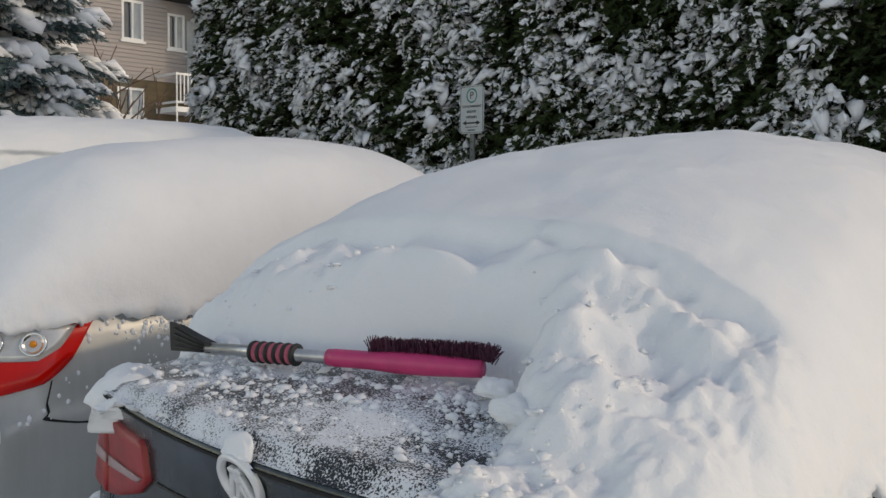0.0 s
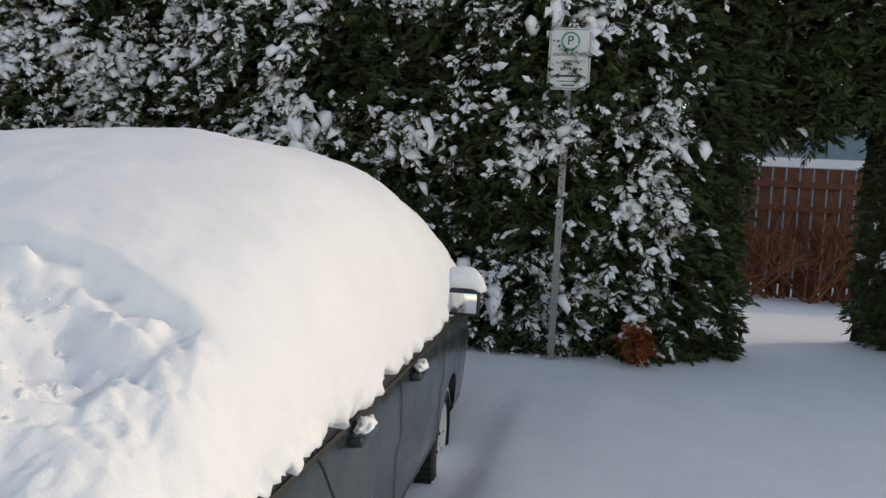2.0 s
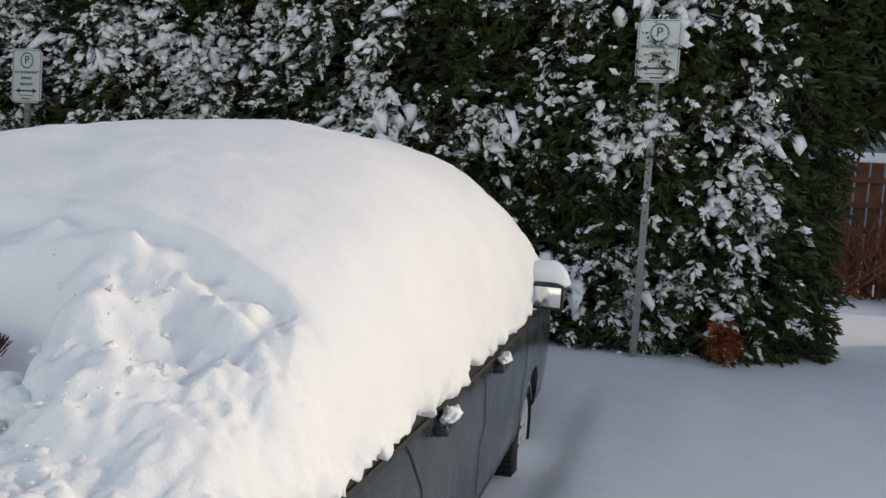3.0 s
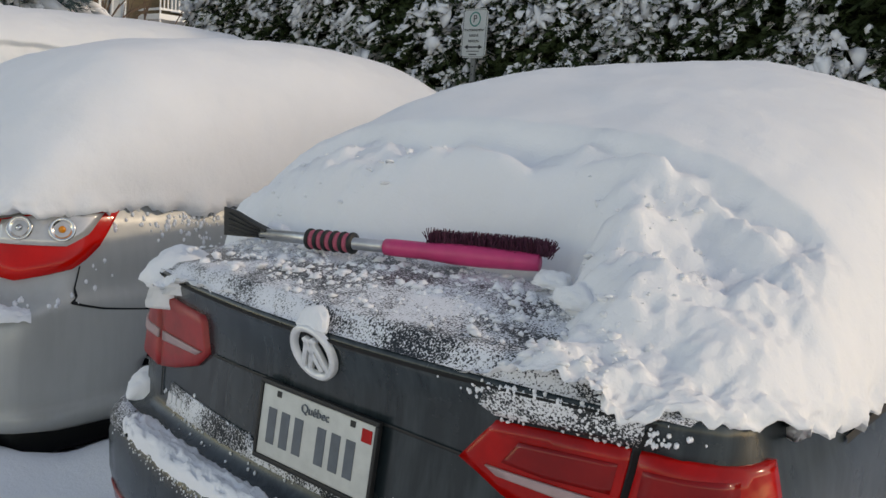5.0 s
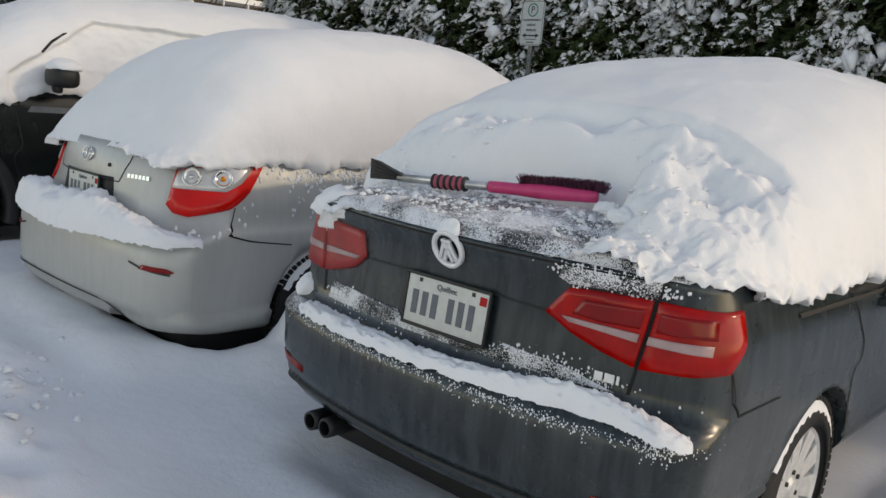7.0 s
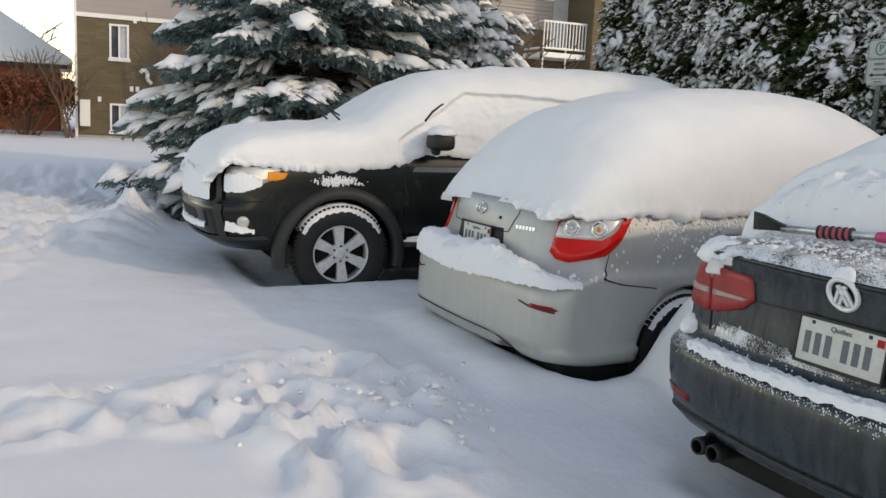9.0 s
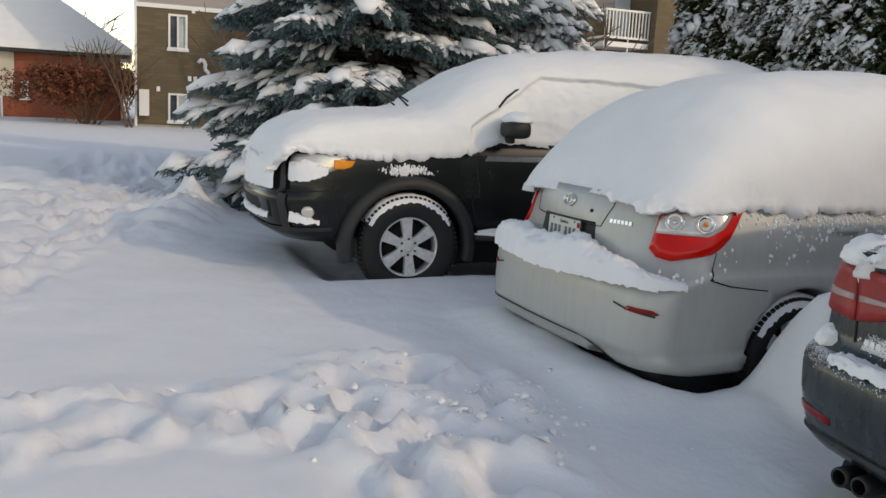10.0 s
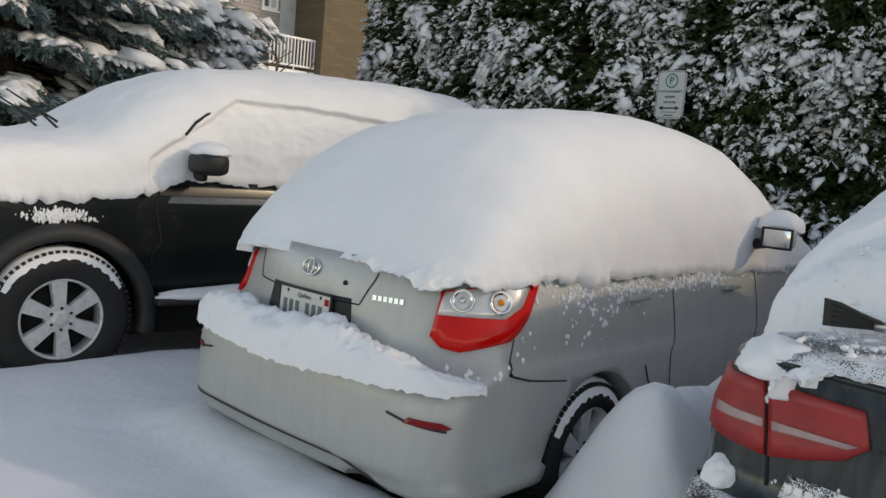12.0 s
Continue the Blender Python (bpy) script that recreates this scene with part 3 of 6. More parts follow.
for sg in (1, -1):
    lens = RED_LENS if sg > 0 else FROSTED_RED
    def flip(poly):
        return [(sg * s, z) for s, z in (poly if sg > 0 else poly[::-1])]
    inner = [(0.365, 0.859), (0.430, 0.939)] if sg > 0 else [(0.40, 0.858), (0.42, 0.945)]
    lamp = new("tail_lamp")
    lamp.parent = sedan
    part("lid_lens", SD.patch(flip([*inner, (0.54, 0.947), (0.667, 0.951), (0.640, 0.765), (0.55, 0.785), (0.455, 0.815)]), 0.012, 0.03), lens, lamp, "red lamp lens on the boot lid")
    part("wing_lens", SD.patch(flip([(0.682, 0.951), (0.825, 0.942), (0.905, 0.944), (0.915, 0.86), (0.872, 0.788), (0.79, 0.773), (0.654, 0.764)]), 0.014, 0.03), lens, lamp, "red lamp lens on the wing")
    if sg > 0:
        part("dark_field", SD.patch([(0.45, 0.872), (0.48, 0.915), (0.648, 0.925), (0.641, 0.870), (0.53, 0.866)], 0.015, 0.004), RED_DARK, lamp)
        part("dark_field", SD.patch([(0.688, 0.925), (0.82, 0.92), (0.824, 0.870), (0.683, 0.870)], 0.017, 0.004), RED_DARK, lamp)
    part("pale_band", SD.patch(flip([(0.42, 0.860), (0.641, 0.856), (0.638, 0.832), (0.445, 0.846)]), 0.018, 0.006), BAND, lamp, "pale reversing band")
    part("pale_band", SD.patch(flip([(0.667, 0.856), (0.818, 0.856), (0.818, 0.830), (0.664, 0.832)]), 0.019, 0.006), BAND, lamp, "pale reversing band")
    part("lid_gap", SD.line([(sg * 0.706, 1.012), (sg * 0.675, 0.949), (sg * 0.647, 0.764), (sg * 0.637, 0.69)], 0.009, 0.003), UNDER, sedan)
    part("bumper_gap", SD.line([(sg * 0.89, 0.785), (sg * 0.93, 0.70), (sg * 0.985, 0.66), (sg * 1.3, 0.66)], 0.006, 0.002), UNDER, sedan)
    part("rear_reflector", SD.patch(flip([(0.62, 0.40), (0.80, 0.41), (0.80, 0.44), (0.62, 0.425)]), 0.004), RED_DARK, sedan)
part("lid_edge_gap", SD.line([(-0.66, 1.002), (0.70, 1.002)], 0.006, 0.003), UNDER, sedan)
part("crease", SD.line([(-0.38, 0.860), (-0.12, 0.868), (0.20, 0.866), (0.375, 0.858)], 0.006, 0.003), TRIM, sedan)
part("dusted_panel", SD.patch([(-0.60, 0.675), (-0.58, 0.74), (-0.2, 0.73), (-0.16, 0.70), (0.20, 0.695), (0.24, 0.735), (0.45, 0.72), (0.60, 0.685)], 0.004, 0.004, 6), DUST_PANEL, sedan, "dark panel sifted with snow")
part("dusted_corner", SD.patch([(-0.92, 0.60), (-0.92, 0.642), (-0.66, 0.642), (-0.64, 0.60)], 0.006, 0.004, 4), DUST_PANEL, sedan)
part("dusted_corner", SD.patch([(0.43, 0.95), (0.55, 0.956), (0.68, 0.958), (0.69, 1.005), (0.42, 1.005), (0.40, 0.965)], 0.004, 0.004, 4), DUST_PANEL, sedan)
part("lower_lip", SD.line([(-1.05, 0.352), (-0.6, 0.348), (0, 0.345), (0.6, 0.348), (1.05, 0.352)], 0.018, 0.006), FLARE, sedan, "worn grey lip")
number_plate(sedan, facing(SD, 0.018, 0.787, 0.012), 0.325, 0.15, 6)
# round emblem
emblem = new("emblem")
emblem.parent = sedan
me = facing(SD, 0.011, 0.970, 0.008)
ring = bmesh.new()
lathe(ring, [(0.046, 0.004), (0.048, -0.006), (0.057, -0.009), (0.062, -0.004), (0.062, 0.006)], 40, me @ Matrix.Rotation(math.pi / 2, 4, "Z"))
part("ring", ring, BADGE, emblem, "frosted chrome ring")
for a, x in ((24, -0.019), (-24, 0.019), (24, 0.0), (-24, 0.0)):
    bm = bmesh.new()
    box(bm, -0.006, 0.006, -0.007, 0.004, -0.042, 0.036, 0.002, me @ Matrix.Translation((x, 0, 0)) @ Matrix.Rotation(radians(a), 4, "Y"))
    part("bar", bm, BADGE, emblem)
solo(snow_cap("snow_clump", Matrix(), 0.045, 0.016, 0.04, "", 3.0), M_SEDAN @ facing(SD, 0.011, 1.022, 0.010), "snow clump hanging over the boot emblem", "snow")
bars(sedan, "letter_bar", facing(SD, 0.584, 0.72, 0.004), [(-0.045, -0.022, -0.012, 0.012), (-0.016, 0.012, -0.012, 0.012), (0.018, 0.026, -0.012, 0.012)], BADGE, 0.003)
bars(sedan, "letter_bar", facing(SD, -0.54, 0.705, 0.004), [(-0.045, -0.025, -0.01, 0.01), (-0.018, 0.002, -0.01, 0.01), (0.009, 0.03, -0.01, 0.01)], BADGE, 0.003)
for k in (-0.53, -0.45):
    bm = lathe(bmesh.new(), [(0.026, 0.0), (0.034, 0.0), (0.036, 0.02), (0.036, 0.2), (0.024, 0.2), (0.026, 0.0)], 20, Matrix.Translation((k, -0.02, 0.245)) @ Matrix.Rotation(math.pi / 2, 4, "Z"))
    part("exhaust_pipe", bm, TRIM, sedan)
# flank: glass strip under the snow, shut lines, handles, mirror
part("side_glass", SD.patch([(flank_s(SD, 0.62, 0.93), 0.97), (flank_s(SD, 1.2, 0.93), 0.895), (flank_s(SD, 3.5, 0.93), 0.885), (flank_s(SD, 3.6, 0.93), 0.98), (flank_s(SD, 2.0, 0.93), 1.005), (flank_s(SD, 0.7, 0.93), 1.005)], 0.004, 0.012, 6), TRIM, sedan, "wet dark window strip")
part("belt_line", SD.line([(flank_s(SD, 0.6, 0.9), 0.885), (flank_s(SD, 2.2, 0.9), 0.882), (flank_s(SD, 3.9, 0.9), 0.88)], 0.014, 0.006), TRIM, sedan)
for v_top, v_low in ((1.10, 1.28), (2.12, 2.14), (3.28, 3.22)):
    part("door_gap", SD.line([(flank_s(SD, v_top, 0.9), 0.92), (flank_s(SD, v_low, 0.75), 0.72), (flank_s(SD, v_low, 0.45), 0.40)], 0.007, 0.002), UNDER, sedan)
for vh in (1.49, 2.40):
    mh = facing(SD, flank_s(SD, vh, 0.845), 0.845, 0.012)
    bm = bmesh.new()
    box(bm, -0.10, 0.10, -0.030, -0.012, -0.016, 0.016, 0.008, mh)
    box(bm, -0.10, -0.075, -0.02, 0.012, -0.014, 0.014, 0.004, mh)
    box(bm, 0.075, 0.10, -0.02, 0.012, -0.014, 0.014, 0.004, mh)
    part("door_handle", bm, DARK_PAINT, sedan)
    solo(snow_cap("snow_mound", Matrix(), 0.062, 0.024, 0.030, "", vh, 0.45), M_SEDAN @ mh @ Matrix.Translation((0, -0.018, 0.02)), "snow cap heaped on a door handle", "snow")
side_mirror(sedan, 0.83, 3.24, 1.04, 0.19, 0.135, DARK_PAINT, 1)
snow_cap("snow_mound", M_SEDAN @ Matrix.Translation((0.92, 3.33, 1.10)), 0.115, 0.085, 0.11, "rounded snow cap on a wing mirror", 5.0, 0.06)
ledge(SD, [(-0.66, 0.63, 0.5, 0.5), (-0.58, 0.63, 0.9, 1.0), (-0.35, 0.63, 0.9, 0.9), (-0.1, 0.63, 0.85, 0.9), (0.15, 0.632, 0.8, 1.0), (0.35, 0.635, 0.9, 1.3), (0.5, 0.64, 1.1, 1.6), (0.65, 0.64, 1.3, 1.4), (0.76, 0.63, 1.2, 1.0), (0.84, 0.62, 0.6, 0.4)],
      M_SEDAN, "ridge of snow along the dark bumper ledge", 0.145, 0.036, 2.0)
flecks(SD, [(0.55, 0.985, 0.07, 0.010, 620), (0.46, 0.962, 0.015, 0.014, 60), (0.63, 0.975, 0.03, 0.012, 260)], 0.0032, sedan, 61)
flecks(SD, [(0.4, 0.598, 0.22, 0.010, 420), (0.78, 0.60, 0.03, 0.016, 200), (-0.2, 0.598, 0.22, 0.008, 260)], 0.0018, sedan, 62)
flecks(SD, [(-0.30, 0.69, 0.16, 0.02, 140), (0.42, 0.70, 0.12, 0.02, 240)], 0.0028, sedan, 63)
snow_cap("snow_clump", M_SEDAN @ Matrix.Translation((-0.755, 0.14, 0.65)), 0.06, 0.07, 0.07, "lump of snow on the bumper corner", 8.0, 0.15)
snow_cap("snow_clump", M_SEDAN @ Matrix.Translation((-0.655, 0.165, 0.975)), 0.115, 0.10, 0.085, "lump of snow over the lamp", 9.0, 0.15)


LUMPS = [(0.32, 0.545, 0.050, 0.055, 0.035), (0.44, 0.47, 0.030, 0.05, 0.04), (0.60, 0.445, -0.026, 0.07, 0.045), (0.69, 0.44, 0.030, 0.035, 0.05), (0.55, 0.33, 0.030, 0.06, 0.05),
         (-0.50, 0.56, 0.028, 0.03, 0.05), (-0.37, 0.545, 0.022, 0.05, 0.03), (-0.16, 0.555, 0.026, 0.05, 0.025), (0.0, 0.53, 0.028, 0.06, 0.03), (0.13, 0.555, 0.020, 0.04, 0.03),
         (0.20, 0.645, 0.034, 0.035, 0.04), (-0.02, 0.625, -0.022, 0.10, 0.03), (-0.28, 0.63, -0.018, 0.12, 0.025), (0.35, 0.42, 0.022, 0.05, 0.03), (0.70, 0.30, 0.018, 0.05, 0.05)]
RIM_U, RIM_V = (-0.80, -0.67, -0.58, -0.26, 0.10, 0.35, 0.46, 0.56, 0.64, 0.72, 0.80), (0.50, 0.607, 0.695, 0.700, 0.708, 0.705, 0.705, 0.695, 0.69, 0.70, 0.71)
STEP_U, STEP_V = (0.20, 0.27, 0.46, 0.60, 0.70, 0.765, 0.82), (0.600, 0.606, 0.608, 0.582, 0.548, 0.498, 0.44)


def sedan_rough(u, v, z):
    d = 0.0
    if v > 0.95:
        return d
    # the lid is swept clear up to a ragged line
    if v < 0.66:
        ub = 0.47 - 0.35 * max(0.0, v - 0.15) + 0.06 * fbm(Vector((u * 2, v * 6, 1)), 4)
        vc = 0.35 + 0.20 * (u + 0.5) + 0.035 * fbm(Vector((u * 5, 0, 12)), 3)
        clear = sstep(ub + 0.06, ub - 0.12, u) * sstep(vc + 0.12, vc - 0.05, v)
        d -= (0.04 + 0.55 * v) * clear
        d += (1 - clear) * (0.012 * fbm(Vector((u * 9, v * 9, 21)), 3) + 0.006 * fbm(Vector((u * 22, v * 22, 23)), 3) + 0.004 * fbm(Vector((u * 48, v * 48, 29)), 2))
    # the broken rim of the untouched snow, and a second step below it
    side = sstep(0.80, 0.68, u) * sstep(-0.86, -0.70, u)
    vr = float(np.interp(u, RIM_U, RIM_V)) + 0.010 * fbm(Vector((u * 6, 0, 3)), 3)
    below = sstep(0.0, 0.030, vr - v) * side
    d -= 0.052 * below * sstep(0.34, 0.58, v)
    right = sstep(0.18, 0.30, u)
    vs = float(np.interp(u, STEP_U, STEP_V)) + 0.008 * fbm(Vector((u * 7, 4, 3)), 3)
    d += 0.026 * right * sstep(0.80, 0.60, u) * math.exp(-((v - vs - 0.012) / 0.022) ** 2)
    d -= 0.030 * right * sstep(0.0, 0.06, vs - v) * sstep(0.84, 0.60, u) * sstep(0.25, 0.45, v)
    # soft lumps where the snow was pushed
    inside = max(below, right * sstep(0.88, 0.70, u) * sstep(0.70, 0.6, v))
    if inside > 0:
        for lu, lv, h, ru, rv in LUMPS:
            d += 0.8 * h * math.exp(-((u - lu) / (1.35 * ru)) ** 2 - ((v - lv) / (1.35 * rv)) ** 2)
        d += inside * (0.024 * fbm(Vector((u * 6, v * 6, 17)), 2) + 0.016 * fbm(Vector((u * 15, v * 15, 5)), 3) + 0.003 * fbm(Vector((u * 40, v * 40, 6)), 2))
    return d


SEDAN_SNOW = mantle([(0.03, 0.605, 0.625, 1.01, 1.02, 1.07, 3.5, 2.8), (0.14, 0.685, 0.765, 0.99, 1.012, 1.105, 3.5, 2.8), (0.28, 0.725, 0.835, 1.0, 0.975, 1.185, 3.5, 2.8), (0.38, 0.800, 0.855, 1.0, 0.95, 1.27, 3.4, 2.7), (0.5, 0.830, 0.875, 0.98, 0.95, 1.36, 3.4, 2.6), (0.65, 0.850, 0.885, 0.98, 0.95, 1.425, 3.6, 2.6),
        (0.85, 0.830, 0.895, 0.98, 0.955, 1.495, 4.0, 2.6), (1.1, 0.830, 0.900, 0.98, 0.965, 1.58, 4.0, 2.6), (1.5, 0.850, 0.905, 0.96, 0.97, 1.66, 3.8, 2.5), (2.0, 0.860, 0.905, 0.96, 0.97, 1.715, 3.5, 2.4), (2.8, 0.860, 0.890, 0.96, 0.975, 1.735, 3.2, 2.25), (3.2, 0.860, 0.875, 0.96, 0.98, 1.69, 3.0, 2.2),
        (3.6, 0.860, 0.880, 0.96, 0.96, 1.56, 2.8, 2.4), (4.0, 0.818, 0.865, 0.98, 0.96, 1.30, 2.6, 2.6), (4.3, 0.779, 0.785, 0.96, 0.94, 1.16, 2.6, 2.6), (4.56, 0.659, 0.665, 0.88, 0.88, 0.98, 2.8, 2.8)],
       0.005, "snow_blanket", M_SEDAN, "thick rounded snow over the sedan, hollowed above the boot", sedan_rough, 1.0, 230, 280, 0.03)

def underbody(parent, w, v0, v1, z0, z1):
    # plain underbody slab, near-black and low so it also paints shade beneath the car
    bm = bmesh.new()
    box(bm, -w, w, v0, v1, z0, z1, 0.03)
    part("underbody", bm, UNDER, parent, "near-black underbody slab, set low to darken the gap like shade")


underbody(sedan, 0.68, 0.16, 4.3, 0.12, 0.236)

# ---- silver hatchback ----
M_HATCH = pose(-3.83, 0.68, 0, 0, 0, 5)
hatch = thing("hatchback_car", M_HATCH, "silver hatchback buried under a smooth dome of snow", "car", "parked cars")
HB = Shape([(0.19, 0.810, 0.09, 0.05), (0.215, 0.840, 0.0, 0.05), (0.25, 0.855, -0.03, 0.05), (0.285, 0.860, -0.035, 0.05), (0.295, 0.835, -0.055, 0.05), (0.33, 0.840, -0.06, 0.05), (0.45, 0.845, -0.065, 0.06), (0.56, 0.845, -0.06, 0.06), (0.63, 0.840, -0.05, 0.07), (0.665, 0.835, -0.02, 0.09), (0.685, 0.825, 0.01, 0.13), (0.72, 0.810, 0.018, 0.17), (0.82, 0.800, 0.022, 0.23), (0.93, 0.775, 0.03, 0.26), (1.0, 0.750, 0.045, 0.26), (1.04, 0.720, 0.07, 0.26)],
           4.3, 0.20, 0.12)
body = part("body", HB.body(), SILVER_PAINT, hatch, "silver paint with a dull winter film")
cut = bmesh.new()
bmesh.ops.create_uvsphere(cut, u_segments=20, v_segments=10, radius=0.10, matrix=Matrix.Translation((0.42, 0.06, 0.19)) @ Matrix.Diagonal((1.1, 2.2, 0.8, 1)))
carve(body, [arch(0.94, 0.25, 0.365, 1, 0.32, 0.83), arch(3.46, 0.25, 0.36, 1, 0.32, 0.83), arch(0.94, 0.25, 0.365, -1, 0.32, 0.83), cut])
for vv, uu, sd in ((0.94, 0.805, 1), (3.46, 0.795, 1), (0.94, -0.80, -1)):
    wheel(hatch, uu, vv, 0.235, 0.315, 0.215, 0.19, 7, sd)
lamp = new("tail_lamp")
lamp.parent = hatch
HL = [(0.594, 0.79), (0.588, 0.952), (0.71, 0.985), (0.94, 0.992), (1.005, 0.990), (0.948, 0.868), (0.865, 0.79), (0.706, 0.747), (0.64, 0.757)]
part("red_lens", HB.patch(HL, 0.014, 0.03), BRIGHT_RED, lamp, "bright red wraparound lens")
part("clear_lens", HB.patch([(0.598, 0.868), (0.598, 0.948), (0.71, 0.978), (0.92, 0.984), (0.87, 0.91), (0.81, 0.868)], 0.019, 0.006), CLEAR_LENS, lamp, "clear upper lens")
for s0 in (0.658, 0.775):
    mm = facing(HB, s0, 0.925, 0.021)
    part("bowl", lathe(bmesh.new(), [(0.0, 0.012), (0.016, 0.010), (0.034, 0.0), (0.042, -0.006), (0.046, 0.0)], 28, mm @ Matrix.Rotation(math.pi / 2, 4, "Z")), REFLECTOR, lamp, "mirror bowl")
    bm = bmesh.new()
    bmesh.ops.create_uvsphere(bm, u_segments=12, v_segments=8, radius=0.013, matrix=mm)
    part("bulb", bm, ORANGE if s0 > 0.70 else CHROME, lamp)
lamp2 = new("tail_lamp")
lamp2.parent = hatch
part("red_lens", HB.patch([(-s, z) for s, z in HL[::-1]], 0.014, 0.03), BRIGHT_RED, lamp2, "bright red wraparound lens")
part("clear_lens", HB.patch([(-0.81, 0.868), (-0.87, 0.91), (-0.92, 0.984), (-0.71, 0.978), (-0.598, 0.948), (-0.598, 0.868)], 0.019, 0.006), CLEAR_LENS, lamp2, "clear upper lens")
for sg in (1, -1):
    poly = [(0.65, 0.508), (0.81, 0.504), (0.828, 0.510), (0.79, 0.526), (0.67, 0.530)]
    part("reflector", HB.patch([(sg * s, z) for s, z in (poly if sg > 0 else poly[::-1])], 0.006), RED_DARK, hatch, "slim red reflector")
    part("reflector_slot", HB.line([(sg * 0.57, 0.528), (sg * 0.65, 0.515), (sg * 0.81, 0.496)], 0.010, 0.003), FLARE, hatch)
part("bumper_gap", HB.line([(0.890, 0.80), (0.92, 0.72), (1.0, 0.675), (1.20, 0.64), (1.48, 0.61)], 0.006, 0.002), UNDER, hatch)
part("lower_step", HB.line([(-0.95, 0.30), (-0.4, 0.30), (0.30, 0.295), (0.50, 0.25), (0.56, 0.215)], 0.012, 0.002), FLARE, hatch)
part("hatch_gap", HB.line([(-0.45, 0.985), (-0.40, 0.865), (0.0, 0.852), (0.28, 0.858), (0.33, 0.96), (0.34, 1.0)], 0.006, 0.002), UNDER, hatch)
part("plate_recess", HB.patch([(-0.28, 0.76), (-0.26, 0.875), (0.24, 0.875), (0.26, 0.76)], 0.002, 0.004), FLARE, hatch)
number_plate(hatch, facing(HB, -0.0, 0.79, 0.01), 0.31, 0.155, 6)
em = new("emblem")
em.parent = hatch
me = facing(HB, 0.0, 0.965, 0.006) @ Matrix.Rotation(math.pi / 2, 4, "Z")
for rx_, rz_ in ((0.052, 0.036), (0.018, 0.034), (0.034, 0.014)):
    bm = bmesh.new()
    lathe(bm, [(0.85, 0.003), (0.88, -0.005), (1.0, -0.005), (1.03, 0.003)], 36)
    for q in bm.verts:
        q.co = me @ Vector((q.co.x, q.co.y * rx_, q.co.z * rz_))
    part("oval", bm, CHROME, em)
bars(hatch, "letter_bar", facing(HB, 0.40, 0.895, 0.003), [(-0.065 + 0.023 * k, -0.048 + 0.023 * k, -0.01, 0.01) for k in range(6)], CHROME, 0.003)
part("tailgate_button", lathe(bmesh.new(), [(0.0, -0.004), (0.009, -0.003), (0.01, 0.004)], 16, facing(HB, 0.20, 0.93, 0.004) @ Matrix.Rotation(math.pi / 2, 4, "Z")), TRIM, hatch)
for vh in (1.25, 2.25):
    mh = facing(HB, flank_s(HB, vh, 0.90), 0.90, 0.012)
    bm = bmesh.new()
    box(bm, -0.09, 0.09, -0.028, -0.012, -0.014, 0.014, 0.007, mh)
    box(bm, -0.09, -0.07, -0.02, 0.012, -0.012, 0.012, 0.004, mh)
    box(bm, 0.07, 0.09, -0.02, 0.012, -0.012, 0.012, 0.004, mh)
    part("door_handle", bm, SILVER_PAINT, hatch)
for vd in (1.62, 2.62):
    part("door_gap", HB.line([(flank_s(HB, vd, 0.95), 0.98), (flank_s(HB, vd, 0.7), 0.7), (flank_s(HB, vd - 0.02, 0.4), 0.3)], 0.006, 0.002), UNDER, hatch)
part("arch_lip", HB.line([(flank_s(HB, 1.30, 0.5), 0.60), (flank_s(HB, 1.36, 0.5), 0.5), (flank_s(HB, 1.37, 0.5), 0.35)], 0.010, 0.003), FLARE, hatch)
side_mirror(hatch, 0.835, 2.50, 1.18, 0.175, 0.13, SILVER_PAINT, 1)
snow_cap("snow_mound", M_HATCH @ Matrix.Translation((0.89, 2.60, 1.23)), 0.13, 0.10, 0.10, "snow heaped on a wing mirror", 15.0, 0.08)
flecks(HB, [(flank_s(HB, 1.1, 0.9), 0.90, 0.16, 0.04, 45), (flank_s(HB, 0.85, 0.8), 0.82, 0.14, 0.05, 18), (0.98, 0.72, 0.05, 0.06, 10), (0.72, 0.655, 0.10, 0.02, 40), (flank_s(HB, 1.9, 0.95), 0.955, 0.5, 0.02, 260), (flank_s(HB, 1.1, 0.95), 0.95, 0.35, 0.03, 200)], 0.0065, hatch, 5)
ledge(HB, [(-0.86, 0.63, 0.1, 0.2), (-0.80, 0.63, 0.35, 0.6), (-0.66, 0.63, 0.7, 0.9), (-0.50, 0.63, 1.0, 1.35), (-0.30, 0.63, 1.1, 1.25), (-0.1, 0.625, 1.15, 1.2), (0.12, 0.625, 1.15, 1.3), (0.26, 0.63, 1.2, 1.55), (0.38, 0.635, 1.05, 1.1), (0.52, 0.637, 1.0, 0.95), (0.66, 0.64, 0.9, 0.65), (0.78, 0.64, 0.65, 0.40), (0.90, 0.645, 0.3, 0.15)],
      M_HATCH, "bank of snow on the silver bumper, half hiding the plate", 0.22, 0.125, 6.0)
